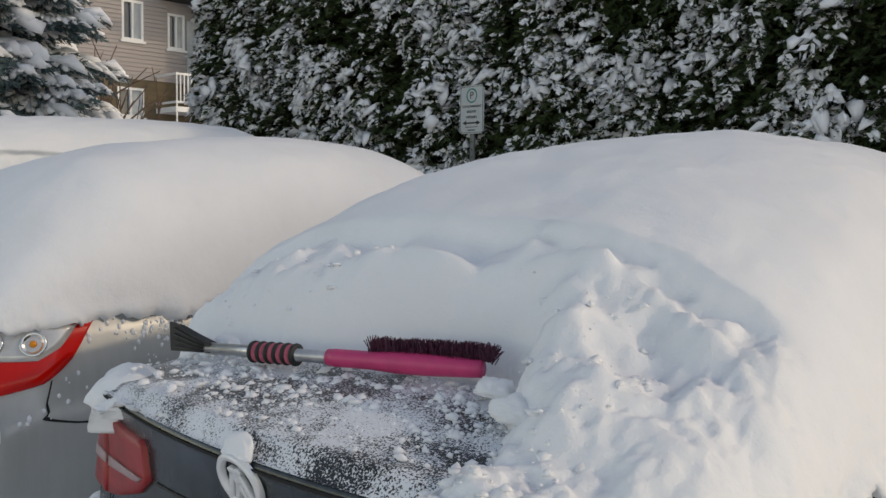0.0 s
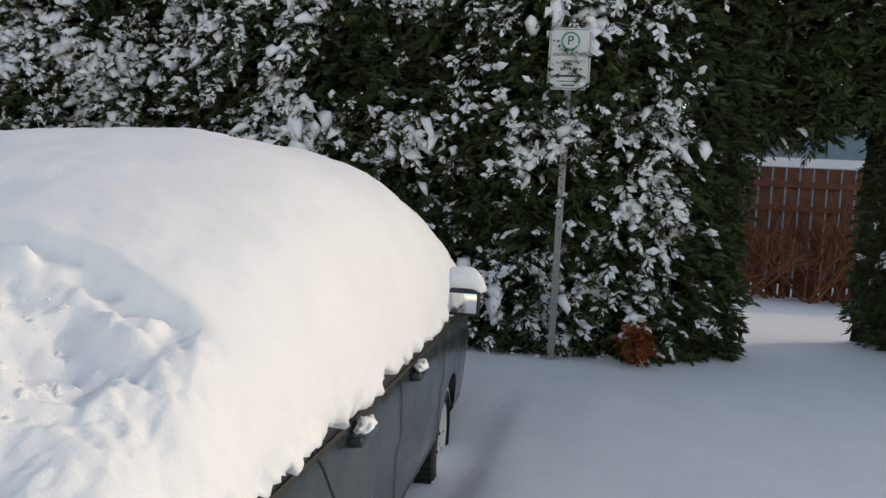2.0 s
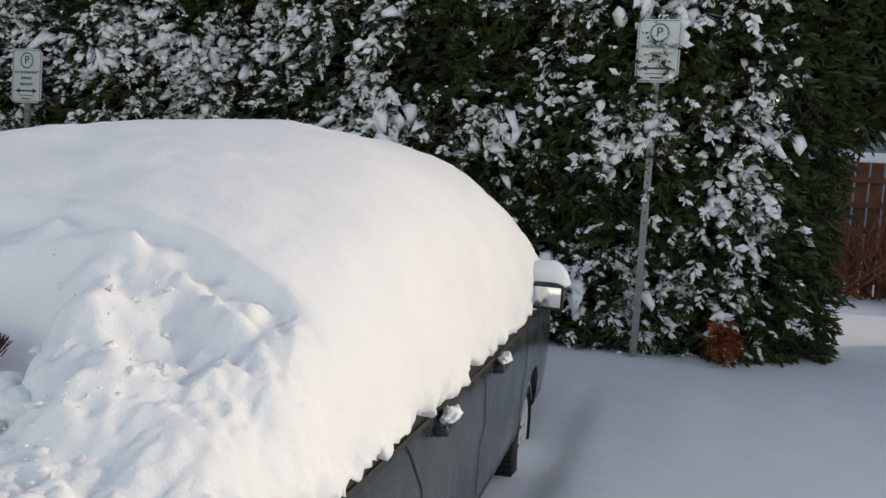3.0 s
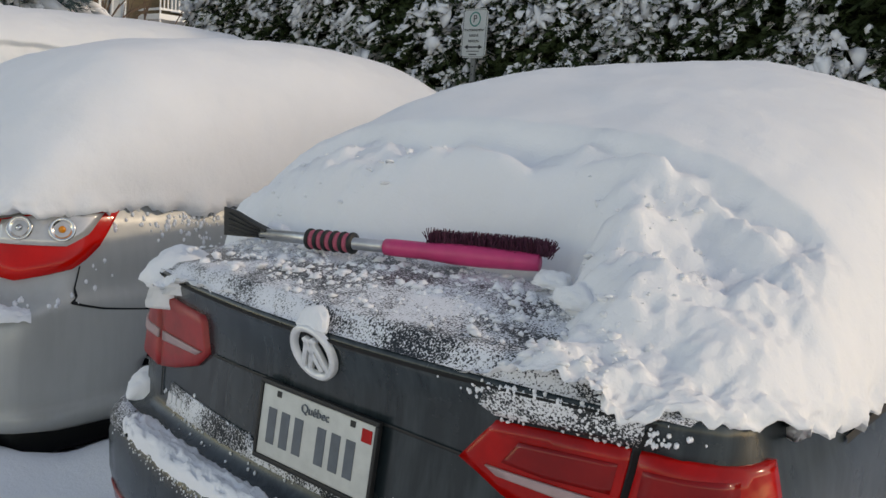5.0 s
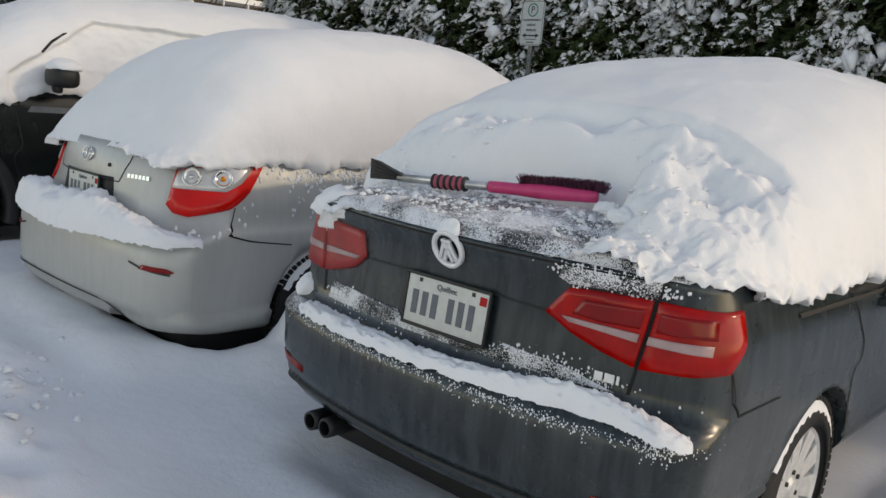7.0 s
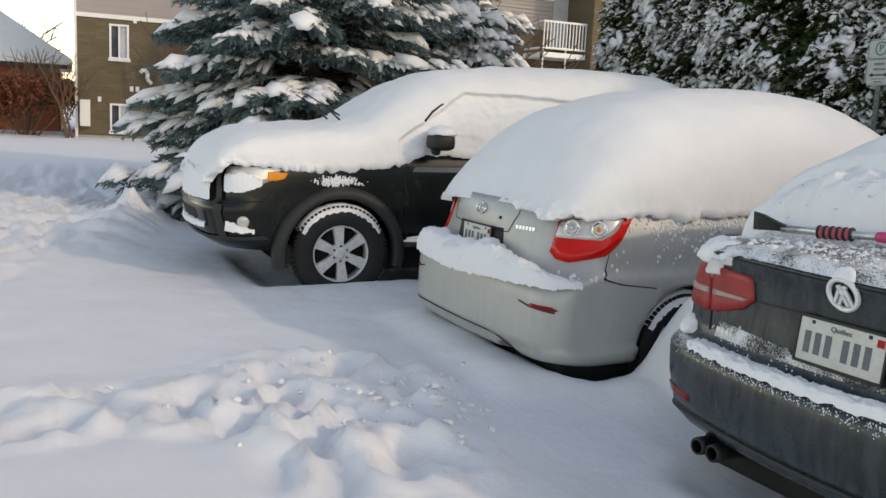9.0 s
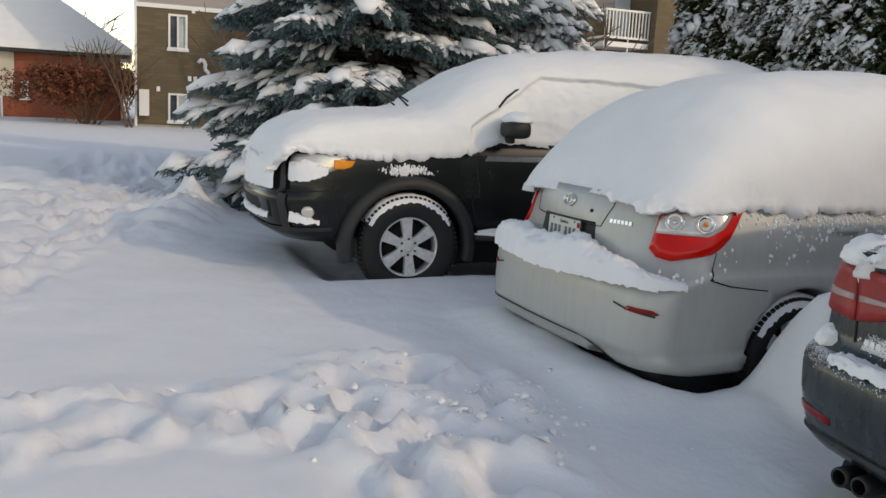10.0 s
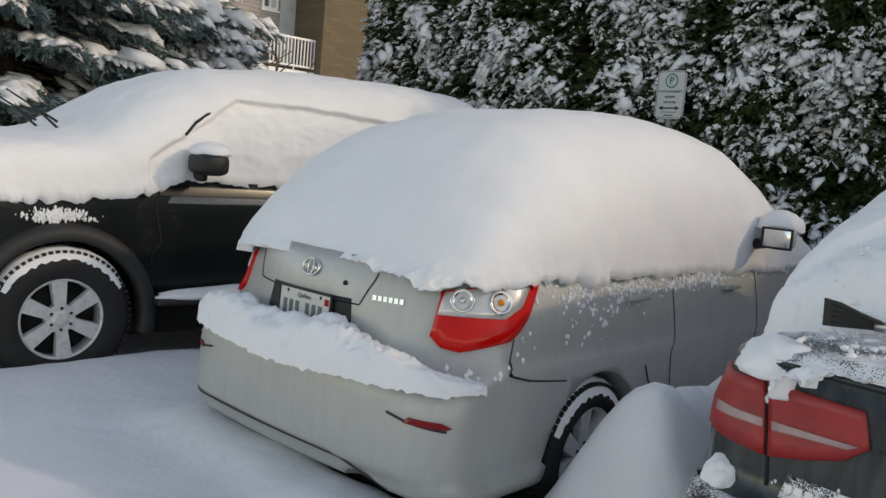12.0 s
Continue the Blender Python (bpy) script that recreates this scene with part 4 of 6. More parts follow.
mantle([(0.06, 0.517, 0.572, 0.95, 0.965, 0.99, 3.5, 3.2), (0.11, 0.627, 0.632, 0.955, 0.97, 1.05, 3.5, 3.2), (0.19, 0.687, 0.692, 0.96, 0.98, 1.15, 3.6, 3.0), (0.29, 0.717, 0.732, 0.97, 0.985, 1.27, 3.8, 3.0), (0.45, 0.737, 0.757, 0.98, 0.985, 1.43, 4.0, 2.9), (0.7, 0.747, 0.767, 1.0, 0.985, 1.60, 4.0, 2.8), (1.1, 0.752, 0.777, 1.0, 0.99, 1.71, 3.8, 2.8),
        (1.6, 0.757, 0.777, 1.0, 0.99, 1.76, 3.6, 2.8), (2.1, 0.757, 0.782, 1.0, 0.98, 1.775, 3.4, 2.8), (2.5, 0.757, 0.782, 1.0, 0.97, 1.735, 3.2, 2.8), (2.9, 0.757, 0.777, 1.0, 0.96, 1.60, 3.0, 2.6), (3.3, 0.747, 0.762, 0.98, 0.96, 1.42, 2.8, 2.6), (3.7, 0.727, 0.732, 0.95, 0.95, 1.24, 2.8, 2.6), (4.28, 0.607, 0.612, 0.85, 0.85, 0.98, 2.8, 2.8)],
       0.004, "snow_blanket", M_HATCH, "smooth thick dome of snow over the silver hatchback", None, 4.0, 130, 150, 0.028)

underbody(hatch, 0.70, 0.17, 4.1, 0.06, 0.192)

# ---- black off-roader ----
M_TRUCK = pose(-6.9, -0.62, 0, 0, 0, 0)
truck = thing("off_roader_car", M_TRUCK, "black off-road vehicle with grey wheel arches under heaped snow", "car", "parked cars")
TR = Shape([(0.36, 0.84, 0.16), (0.42, 0.87, 0.06), (0.50, 0.885, 0.02), (0.60, 0.895, 0.0), (0.66, 0.90, -0.02), (0.72, 0.90, -0.015), (0.76, 0.90, 0.03), (0.88, 0.90, 0.05), (1.0, 0.895, 0.07), (1.08, 0.885, 0.11), (1.12, 0.87, 0.16), (1.165, 0.86, 0.34)], 5.0, 0.32, 0.14, 0.015)
body = part("body", TR.body(100), BLACK_PAINT, truck, "black paint with run marks")
carve(body, [arch(1.12, 0.34, 0.45, 1, 0.34, 0.9), arch(3.9, 0.34, 0.45, 1, 0.34, 0.9)])
wheel(truck, 0.93, 1.12, 0.335, 0.392, 0.232, 0.25, 6, 1)
wheel(truck, 0.93, 3.9, 0.335, 0.392, 0.232, 0.25, 6, 1)
wheel(truck, -0.93, 1.12, 0.335, 0.392, 0.232, 0.25, 6, -1)
for vc in (1.12, 3.9):
    bm = bmesh.new()
    rows = []
    for i in range(31):
        a = radians(-104 + 208 * i / 30)
        row = []
        for x, rr in ((0.86, 0.45), (0.955, 0.452), (0.968, 0.475), (0.955, 0.535), (0.90, 0.55), (0.86, 0.552)):
            flat = 1.0 if abs(a) < 0.9 else 1 - 0.03 * (abs(a) - 0.9)
            row.append(bm.verts.new((x, vc + rr * math.sin(a) * 1.02, 0.34 + rr * math.cos(a) * flat)))
        rows.append(row)
    for a, b in zip(rows, rows[1:]):
        for j in range(5):
            bm.faces.new((a[j], a[j + 1], b[j + 1], b[j]))
    part("wheel_arch", bm, FLARE, truck, "grey plastic wheel arch flare")
def tv(v, z):
    return flank_s(TR, v, z)
part("head_lamp", TR.patch([(0.78, 0.86), (0.77, 1.02), (0.95, 1.03), (1.24, 1.02), (1.18, 0.93), (0.98, 0.86)], 0.012, 0.03), CLEAR_LENS, truck, "clear headlamp half hidden by snow")
part("marker_lamp", TR.patch([(1.13, 0.925), (1.12, 0.995), (1.31, 0.99), (1.29, 0.945), (1.22, 0.925)], 0.020, 0.012), ORANGE, truck, "amber marker lamp")
part("head_lamp", TR.patch([(-1.22, 1.015), (-0.90, 1.02), (-0.58, 1.0), (-0.60, 0.84), (-0.95, 0.86), (-1.16, 0.93)], 0.012, 0.03), CLEAR_LENS, truck)
part("grille", TR.patch([(-0.50, 0.80), (-0.52, 1.02), (0.52, 1.02), (0.50, 0.80)], 0.006), TRIM, truck)
part("grille_post", TR.line([(0.78, 0.72), (0.74, 0.9), (0.73, 1.06)], 0.04, 0.03), TRIM, truck)
part("lower_grille", TR.patch([(-0.62, 0.53), (-0.64, 0.66), (0.66, 0.66), (0.64, 0.53)], 0.004), UNDER, truck)
part("lamp_pocket", TR.patch([(0.83, 0.53), (0.83, 0.65), (1.03, 0.65), (1.06, 0.60), (1.06, 0.53)], 0.004), UNDER, truck, "dark fog lamp pocket")
part("fog_lamp", lathe(bmesh.new(), [(0.0, -0.008), (0.035, -0.006), (0.045, 0.0), (0.05, 0.02)], 24, facing(TR, 0.983, 0.595, 0.012) @ Matrix.Rotation(math.pi / 2, 4, "Z")), CLEAR_LENS, truck)
part("bumper_seam", TR.line([(-1.0, 0.745), (0.9, 0.745), (1.1, 0.76), (1.25, 0.80)], 0.012, 0.004), UNDER, truck)
part("bumper_post", TR.line([(0.78, 0.46), (0.80, 0.72)], 0.07, 0.014), FLARE, truck)
part("bumper_lip", TR.line([(-1.15, 0.47), (-0.6, 0.45), (0.6, 0.45), (1.15, 0.47)], 0.03, 0.01), FLARE, truck)
for vd in (1.70, 2.75):
    part("door_gap", TR.line([(tv(vd, 1.1), 1.10), (tv(vd, 0.8), 0.8), (tv(vd, 0.5), 0.48)], 0.010, 0.003), UNDER, truck)
part("belt_strip", TR.patch([(tv(1.72, 1.0), 1.02), (tv(1.72, 1.0), 1.065), (tv(4.4, 1.0), 1.08), (tv(4.4, 1.0), 1.035)], 0.006, 0.01, 3), plain_mat("dull_strip", (0.16, 0.165, 0.17), 0.4, 0.2), truck, "dull grey strip under the window")
part("bonnet_gap", TR.line([(tv(0.35, 1.0), 1.03), (tv(1.0, 1.0), 1.045), (tv(1.68, 1.0), 1.06)], 0.010, 0.003), UNDER, truck)
bm = bmesh.new()
box(bm, 0.80, 1.02, 1.65, 3.4, 0.40, 0.44, 0.015)
part("running_board", bm, FLARE, truck)
g = new("side_mirror")
g.parent = truck
bm = bmesh.new()
bmesh.ops.create_uvsphere(bm, u_segments=24, v_segments=14, radius=1)
for q in bm.verts:
    x, y, z = q.co
    q.co = Vector((1.03 + math.copysign(abs(x) ** 0.5, x) * 0.135, 1.92 + math.copysign(abs(y) ** 0.8, y) * 0.10, 1.285 + math.copysign(abs(z) ** 0.5, z) * 0.072))
part("housing", bm, TRIM, g, "black mirror housing")
bm = bmesh.new()
box(bm, 0.86, 0.98, 1.90, 1.95, 1.17, 1.25, 0.02)
part("arm", bm, TRIM, g)
for k in (0, 1):
    w_ = new("wiper")
    w_.parent = truck
    a = Vector((-0.05 + 0.40 * k, 1.27, 1.40))
    b = a + Vector((-0.05, -0.14, 0.13))
    bm = bmesh.new()
    rod(bm, a, b, 0.009, 0.007, 8)
    part("arm", bm, TRIM, w_)
    bm = bmesh.new()
    rod(bm, a.lerp(b, 0.3) + Vector((0.0, 0.02, 0.02)), b + Vector((-0.05, -0.16, 0.10)), 0.008, 0.005, 6)
    part("blade", bm, TRIM, w_)
ledge(TR, [(0.83, 0.53, 0.7, 1.4), (0.90, 0.525, 0.9, 1.1), (0.98, 0.52, 0.8, 0.7), (1.06, 0.515, 0.3, 0.3)], M_TRUCK, "snow lying in the bumper's lamp pocket", 0.10, 0.05, 12.0)
ledge(TR, [(-0.56, 0.53, 0.6, 0.6), (0.0, 0.525, 0.9, 0.9), (0.62, 0.53, 0.6, 0.7)], M_TRUCK, "snow lying in the lower grille", 0.08, 0.05, 13.0)
flecks(TR, [(tv(1.1, 0.95), 0.93, 0.09, 0.016, 260)], 0.008, truck, 9)
ledge(TR, [(0.79, 0.84, 0.4, 1.6), (0.86, 0.835, 0.6, 1.9), (0.94, 0.84, 0.6, 1.8), (1.02, 0.86, 0.5, 1.4), (1.09, 0.90, 0.3, 0.6)], M_TRUCK, "snow packed over the headlamp", 0.10, 0.075, 14.0)
ledge(TR, [(-0.5, 0.76, 0.5, 2.0), (-0.2, 0.755, 0.8, 2.4), (0.2, 0.755, 0.8, 2.4), (0.50, 0.76, 0.7, 2.4), (0.68, 0.765, 0.5, 2.3)], M_TRUCK, "snow packed over the grille", 0.12, 0.10, 15.0)
snow_cap("snow_mound", M_TRUCK @ Matrix.Translation((1.01, 1.94, 1.35)), 0.15, 0.12, 0.075, "snow lying on a black wing mirror", 25.0, 0.08)
snow_cap("snow_clump", M_TRUCK @ Matrix.Translation((0.96, 2.4, 0.44)), 0.10, 0.75, 0.07, "snow along the running board", 26.0, 0.10)
def truck_side(u, v, z):
    """The side windows lie back behind the pillar and the roof's edge."""
    if u < 0.5 or v < 1.6:
        return 0.0
    top = min(1.452 + (v - 1.827) * 0.67, 1.70 + 0.02 * math.sin(v * 3))
    inside = sstep(-0.01, 0.035, top - z + 0.012 * fbm(Vector((v * 6, z * 6, 2)), 3)) * sstep(1.12, 1.19, z) * sstep(4.5, 4.3, v)
    return inside * (-0.055 + 0.012 * fbm(Vector((v * 7, z * 7, 8)), 4) + 0.005 * fbm(Vector((v * 24, z * 24, 8)), 3))


mantle([(0.02, 0.70, 0.70, 0.84, 0.84, 0.93, 3.0), (0.07, 0.80, 0.80, 0.92, 0.96, 1.08, 3.2), (0.16, 0.86, 0.86, 1.0, 1.03, 1.20, 3.6), (0.4, 0.90, 0.905, 1.03, 1.035, 1.33, 4.2), (0.9, 0.91, 0.92, 1.05, 1.0, 1.375, 4.6), (1.15, 0.91, 0.92, 1.05, 1.01, 1.39, 4.6), (1.33, 0.91, 0.92, 1.08, 1.04, 1.43, 4.2), (1.55, 0.905, 0.918, 1.10, 1.08, 1.60, 3.6), (1.75, 0.90, 0.915, 1.12, 1.14, 1.745, 3.4),
        (2.1, 0.89, 0.91, 1.12, 1.155, 1.90, 3.4), (2.8, 0.89, 0.91, 1.12, 1.155, 1.99, 3.4), (3.8, 0.89, 0.91, 1.12, 1.155, 2.04, 3.4), (4.5, 0.89, 0.91, 1.12, 1.155, 2.02, 3.2), (4.85, 0.85, 0.85, 1.1, 1.12, 1.93, 3.0), (5.0, 0.8, 0.8, 1.05, 1.05, 1.6, 2.8), (5.06, 0.7, 0.7, 1.0, 1.0, 1.2, 2.8)],
       0.006, "snow_blanket", M_TRUCK, "heavy snow over the bonnet, windows and roof of the off-roader", None, 9.0, 200, 240, 0.03, truck_side)
bm = bmesh.new()
for a, b in zip(((0.885, 1.83, 1.45), (0.868, 1.90, 1.53), (0.842, 1.98, 1.585)), ((0.868, 1.90, 1.53), (0.842, 1.98, 1.585), (0.815, 2.06, 1.62))):
    rod(bm, a, b, 0.010, 0.009, 8)
part("window_seal", bm, TRIM, truck, "black window edge showing through the snow")
underbody(truck, 0.72, 0.80, 4.8, 0.16, 0.356)


# ---- planting ----
def leaf_mat(name, dark, light, rough=0.6):
    n = Nodes(name, rough, spec=0.3)
    n.color(n.mix(n.island(), n.ramp(n.noise(2.0), [(0.3, dark), (0.7, light)]), tuple((a + b) * 0.45 for a, b in zip(dark, light))))
    return n.mat


CEDAR = leaf_mat("cedar_leaf", (0.018, 0.034, 0.012), (0.066, 0.098, 0.034))
# near-black, with the shade deep inside the hedge put into the colour
CEDAR_SHADE = plain_mat("cedar_shade", (0.007, 0.010, 0.005), 0.9, 0, 0.5, 6)
RUSTY = leaf_mat("rusty_cedar_leaf", (0.16, 0.035, 0.012), (0.28, 0.07, 0.02))
SPRUCE = leaf_mat("spruce_needle", (0.065, 0.11, 0.115), (0.15, 0.22, 0.23))
BARK = plain_mat("bark", (0.07, 0.05, 0.038), 0.9, 0, 0.4, 12)
TWIG = plain_mat("bare_twig", (0.12, 0.075, 0.05), 0.85, 0, 0.4, 20)
DRY_LEAF = leaf_mat("dry_leaf", (0.13, 0.035, 0.018), (0.24, 0.085, 0.045))


def unit(a):
    return a / np.maximum(np.linalg.norm(a, axis=-1, keepdims=True), 1e-9)


def fans(P, D, L, leaves, spread, width, rng):
    """Flat sprays: leaves fanned along a stem at P, pointing D, of length L."""
    n = len(P)
    side = unit(np.cross(D, rng.normal(size=(n, 3)) * 0.35 + np.array([0, 0, 1.0])))
    V = []
    for k in range(leaves):
        q = (k + 0.5) / leaves
        sgn = 1 if k % 2 else -1
        ang = spread * (1 - 0.75 * q) * sgn + rng.normal(size=(n, 1)) * 0.15
        d = unit(D * np.cos(ang) + side * np.sin(ang) + rng.normal(size=(n, 3)) * 0.12 - np.array([0, 0, 0.25 * q]))
        base = P + D * (L[:, None] * 0.75 * q) - np.array([0, 0, 1.0]) * (L[:, None] * 0.25 * q * q)
        ll = L[:, None] * (0.62 - 0.25 * q) * rng.uniform(0.75, 1.25, (n, 1))
        wv = unit(np.cross(d, rng.normal(size=(n, 3)))) * ll * width
        V.append(np.stack([base, base + d * ll * 0.5 + wv, base + d * ll, base + d * ll * 0.5 - wv], 1))
    V = np.concatenate(V).reshape(-1, 3)
    return V


def quads_mesh(name, V, mat, parent, label, kind="stuff"):
    n = len(V) // 4
    me = bpy.data.meshes.new(name)
    me.vertices.add(len(V))
    me.vertices.foreach_set("co", V.astype(np.float32).ravel())
    me.loops.add(4 * n)
    me.loops.foreach_set("vertex_index", np.arange(4 * n, dtype=np.int32))
    me.polygons.add(n)
    me.polygons.foreach_set("loop_start", np.arange(0, 4 * n, 4, dtype=np.int32))
    me.update(calc_edges=True)
    me.materials.append(mat)
    ob = new(name, me)
    ob.parent = parent
    return tagged(ob, label, kind=kind)


_ico = bmesh.new()
bmesh.ops.create_icosphere(_ico, subdivisions=1, radius=1)
ICO_V = np.array([v.co[:] for v in _ico.verts])
ICO_F = np.array([[v.index for v in f.verts] for f in _ico.faces])
_ico.free()


def blobs(name, P, D, S, mat, parent, label, rng, lump=0.35):
    """Clumps of snow at P, long axis D, half sizes S (n x 3: along, across, up)."""
    n = len(P)
    up = np.array([0, 0, 1.0])
    side = unit(np.cross(D, up))
    top = unit(np.cross(side, D))
    k = rng.uniform(0, 6.28, (n, 1, 3))
    w = 1 + lump * (np.sin(ICO_V[None, :, [1, 2, 0]] * 3.1 + k).sum(2, keepdims=True) / 2.2) + lump * 0.5 * np.sin(ICO_V[None, :, [0]] * 7 + ICO_V[None, :, [1]] * 6 + k[:, :, :1] * 3)
    u = ICO_V[None] * w
    u[:, :, 2] = np.where(u[:, :, 2] < 0, u[:, :, 2] * 0.45, u[:, :, 2])
    u[:, :, 1] *= 1 - 0.45 * np.clip(u[:, :, 0], -0.6, 1)
    droop = -0.35 * np.maximum(u[:, :, 0], 0) ** 2
    V = P[:, None] + D[:, None] * (u[:, :, 0] * S[:, None, 0])[..., None] + side[:, None] * (u[:, :, 1] * S[:, None, 1])[..., None] + top[:, None] * (u[:, :, 2] * S[:, None, 2])[..., None] + up * (droop * S[:, None, 0])[..., None]
    m = len(ICO_V)
    F = (ICO_F[None] + (np.arange(n) * m)[:, None, None]).reshape(-1, 3)
    me = bpy.data.meshes.new(name)
    me.vertices.add(n * m)
    me.vertices.foreach_set("co", V.astype(np.float32).ravel())
    me.loops.add(F.size)
    me.loops.foreach_set("vertex_index", F.astype(np.int32).ravel())
    me.polygons.add(len(F))
    me.polygons.foreach_set("loop_start", np.arange(0, F.size, 3, dtype=np.int32))
    me.update(calc_edges=True)
    ob = new(name, finish(me, mat))
    ob.parent = parent
    return tagged(ob, label, kind="stuff")


def hedge_front(x):
    return float(np.interp(x, [-10.8, -9.8, -7.3, -5.5, -4.0, -0.5, 1.2], [5.6, 5.0, 5.75, 6.45, 6.7, 6.9, 7.1]))


def bulge(x, z):
    return 0.28 * noise.noise(Vector((x * 0.9, z * 0.45, 3))) + 0.16 * noise.noise(Vector((x * 2.4, z * 1.6, 8)))


def hedge(x0, x1, height, sprays, clumps, seed, label, front=hedge_front, low=0.28, holes=()):
    rng = np.random.default_rng(seed)
    h = thing("cedar_hedge", pose((x0 + x1) / 2, front((x0 + x1) / 2) + 0.7, low, 0, 0, 0), label, "hedge")
    inv = h.matrix_world.inverted()
    off = np.array(inv.translation)

    def hole(x, z):
        return any(((x - hx) / rx) ** 2 + ((z - hz) / rz) ** 2 < 1 for hx, hz, rx, rz in holes)

    # backing sheet painted as the hedge's inner shade, pierced where daylight shows through
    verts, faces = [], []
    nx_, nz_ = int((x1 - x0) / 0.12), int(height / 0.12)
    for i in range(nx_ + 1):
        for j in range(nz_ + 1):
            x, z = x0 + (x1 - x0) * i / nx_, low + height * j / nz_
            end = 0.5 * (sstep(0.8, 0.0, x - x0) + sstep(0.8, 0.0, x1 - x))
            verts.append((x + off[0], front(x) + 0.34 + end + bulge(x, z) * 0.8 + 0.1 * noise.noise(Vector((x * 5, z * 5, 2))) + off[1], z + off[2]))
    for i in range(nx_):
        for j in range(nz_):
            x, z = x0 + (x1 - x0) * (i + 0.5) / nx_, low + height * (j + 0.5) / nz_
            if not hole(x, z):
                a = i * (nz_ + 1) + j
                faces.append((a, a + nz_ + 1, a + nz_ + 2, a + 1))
    mesh_part("inner_growth", verts, faces, CEDAR_SHADE, h, "backing sheet coloured near-black as the hedge's inner shade")
    for k in range(int((x1 - x0) / 0.9)):
        x = x0 + 0.5 + 0.9 * k
        bm = bmesh.new()
        rod(bm, Vector((x, front(x) + 0.75, low - 0.3)) + Vector(off), Vector((x + 0.1, front(x) + 0.8, low + height * 0.9)) + Vector(off), 0.06, 0.02, 8)
        part("trunk", bm, BARK, h)
    X = rng.uniform(x0, x1, sprays)
    Z = low + height * rng.uniform(0, 1, sprays)
    keep = np.array([not hole(x, z) or rng.uniform() < 0.35 for x, z in zip(X, Z)])
    X, Z = X[keep], Z[keep]
    Y = np.array([front(x) + bulge(x, z) + 0.5 * (sstep(0.7, 0.0, x - x0) + sstep(0.7, 0.0, x1 - x)) for x, z in zip(X, Z)]) + rng.uniform(-0.10, 0.30, len(X))
    n = len(X)
    endx = np.clip((X - (x0 + x1) / 2) / ((x1 - x0) / 2), -1, 1) ** 7
    D = unit(np.stack([rng.normal(size=n) * 0.6 + endx, -0.75 + rng.normal(size=n) * 0.3, rng.normal(size=n) * 0.45 - 0.15], 1))
    P = np.stack([X, Y, Z], 1) + off
    L = rng.uniform(0.10, 0.22, n)
    quads_mesh("foliage", fans(P, D, L, 12, 1.0, 0.14, rng), CEDAR, h, "dark green cedar sprays")
    # snow lies on the outer sprays, in clusters
    dens = np.array([noise.noise(Vector((x * 1.7, z * 1.7, 5))) + 0.5 * noise.noise(Vector((x * 5, z * 5, 6))) for x, z in zip(X, Z)])
    score = 1.2 * dens - 1.6 * (Y - np.array([front(x) + bulge(x, z) for x, z in zip(X, Z)])) + 0.25 * sstep(-2, -7, (x0 + x1) / 2) + rng.normal(size=n) * 0.25 - 0.10 * np.clip(X + 6.0, 0, 4.5) - 0.06 * np.clip(X + 1.0, 0, 2.0)
    idx = np.argsort(-score)[:clumps]
    big = rng.uniform(0, 1, clumps) ** 4 + (rng.uniform(0, 1, clumps) < 0.05) * rng.uniform(0.2, 0.8, clumps)
    S = np.stack([0.010 + 0.060 * big + rng.uniform(0, 0.016, clumps), 0.006 + 0.042 * big + rng.uniform(0, 0.010, clumps), 0.005 + 0.034 * big + rng.uniform(0, 0.006, clumps)], 1)
    Q = P[idx] + D[idx] * (L[idx, None] * 0.55) + np.array([0, 0, 0.012])
    DD = unit(D[idx] * np.array([1, 1, 0.6]) - np.array([0, 0, 0.25]) + rng.normal(size=(clumps, 3)) * 0.2)
    # some boughs carry whole heaps
    heaps = clumps // 30
    at = rng.choice(clumps // 2, heaps, replace=False)
    for k in range(6):
        r = rng.uniform(0.35, 1.0, (heaps, 1))
        Q = np.concatenate([Q, Q[at] + rng.normal(size=(heaps, 3)) * np.array([0.055, 0.03, 0.045])])
        DD = np.concatenate([DD, unit(DD[at] + rng.normal(size=(heaps, 3)) * 0.5 - np.array([0, 0, 0.3]))])
        S = np.concatenate([S, r * np.array([[0.105, 0.070, 0.058]])])
    blobs("snow_load", Q, DD, S, SNOW_CLUMP, h, "tufts of snow on the sprays", rng, 0.5)
    # sprays wholly coated, their fingers bent down by the weight
    coat = np.argsort(-(score + rng.normal(size=n) * 0.5))[:int(clumps * 0.85)]
    CD = unit(D[coat] + np.array([0, -0.1, -0.35]) + rng.normal(size=(len(coat), 3)) * 0.2)
    CL = L[coat] * rng.uniform(0.45, 1.0, len(coat))
    quads_mesh("snow_coat", fans(P[coat] + D[coat] * (L[coat, None] * 0.35) + np.array([0, -0.015, 0.012]), CD, CL, 7, 1.1, 0.27, rng), SNOW_CLUMP, h, "snow-coated fingers of the sprays")
    return h


hedge(-9.8, 1.08, 4.4, 30000, 11000, 3, "tall dark cedar hedge flecked with tufts of snow", holes=((0.75, 2.85, 0.16, 0.35), (0.62, 2.35, 0.14, 0.2), (0.9, 2.2, 0.12, 0.15)))


def right_front(x):
    return float(np.interp(x, [2.3, 3.0, 4.2, 9.0], [8.4, 7.9, 7.5, 7.4]))


hedge(2.4, 5.8, 3.3, 6500, 1000, 4, "dark cedar hedge beyond the gap, thinly snowed", right_front, 0.25)

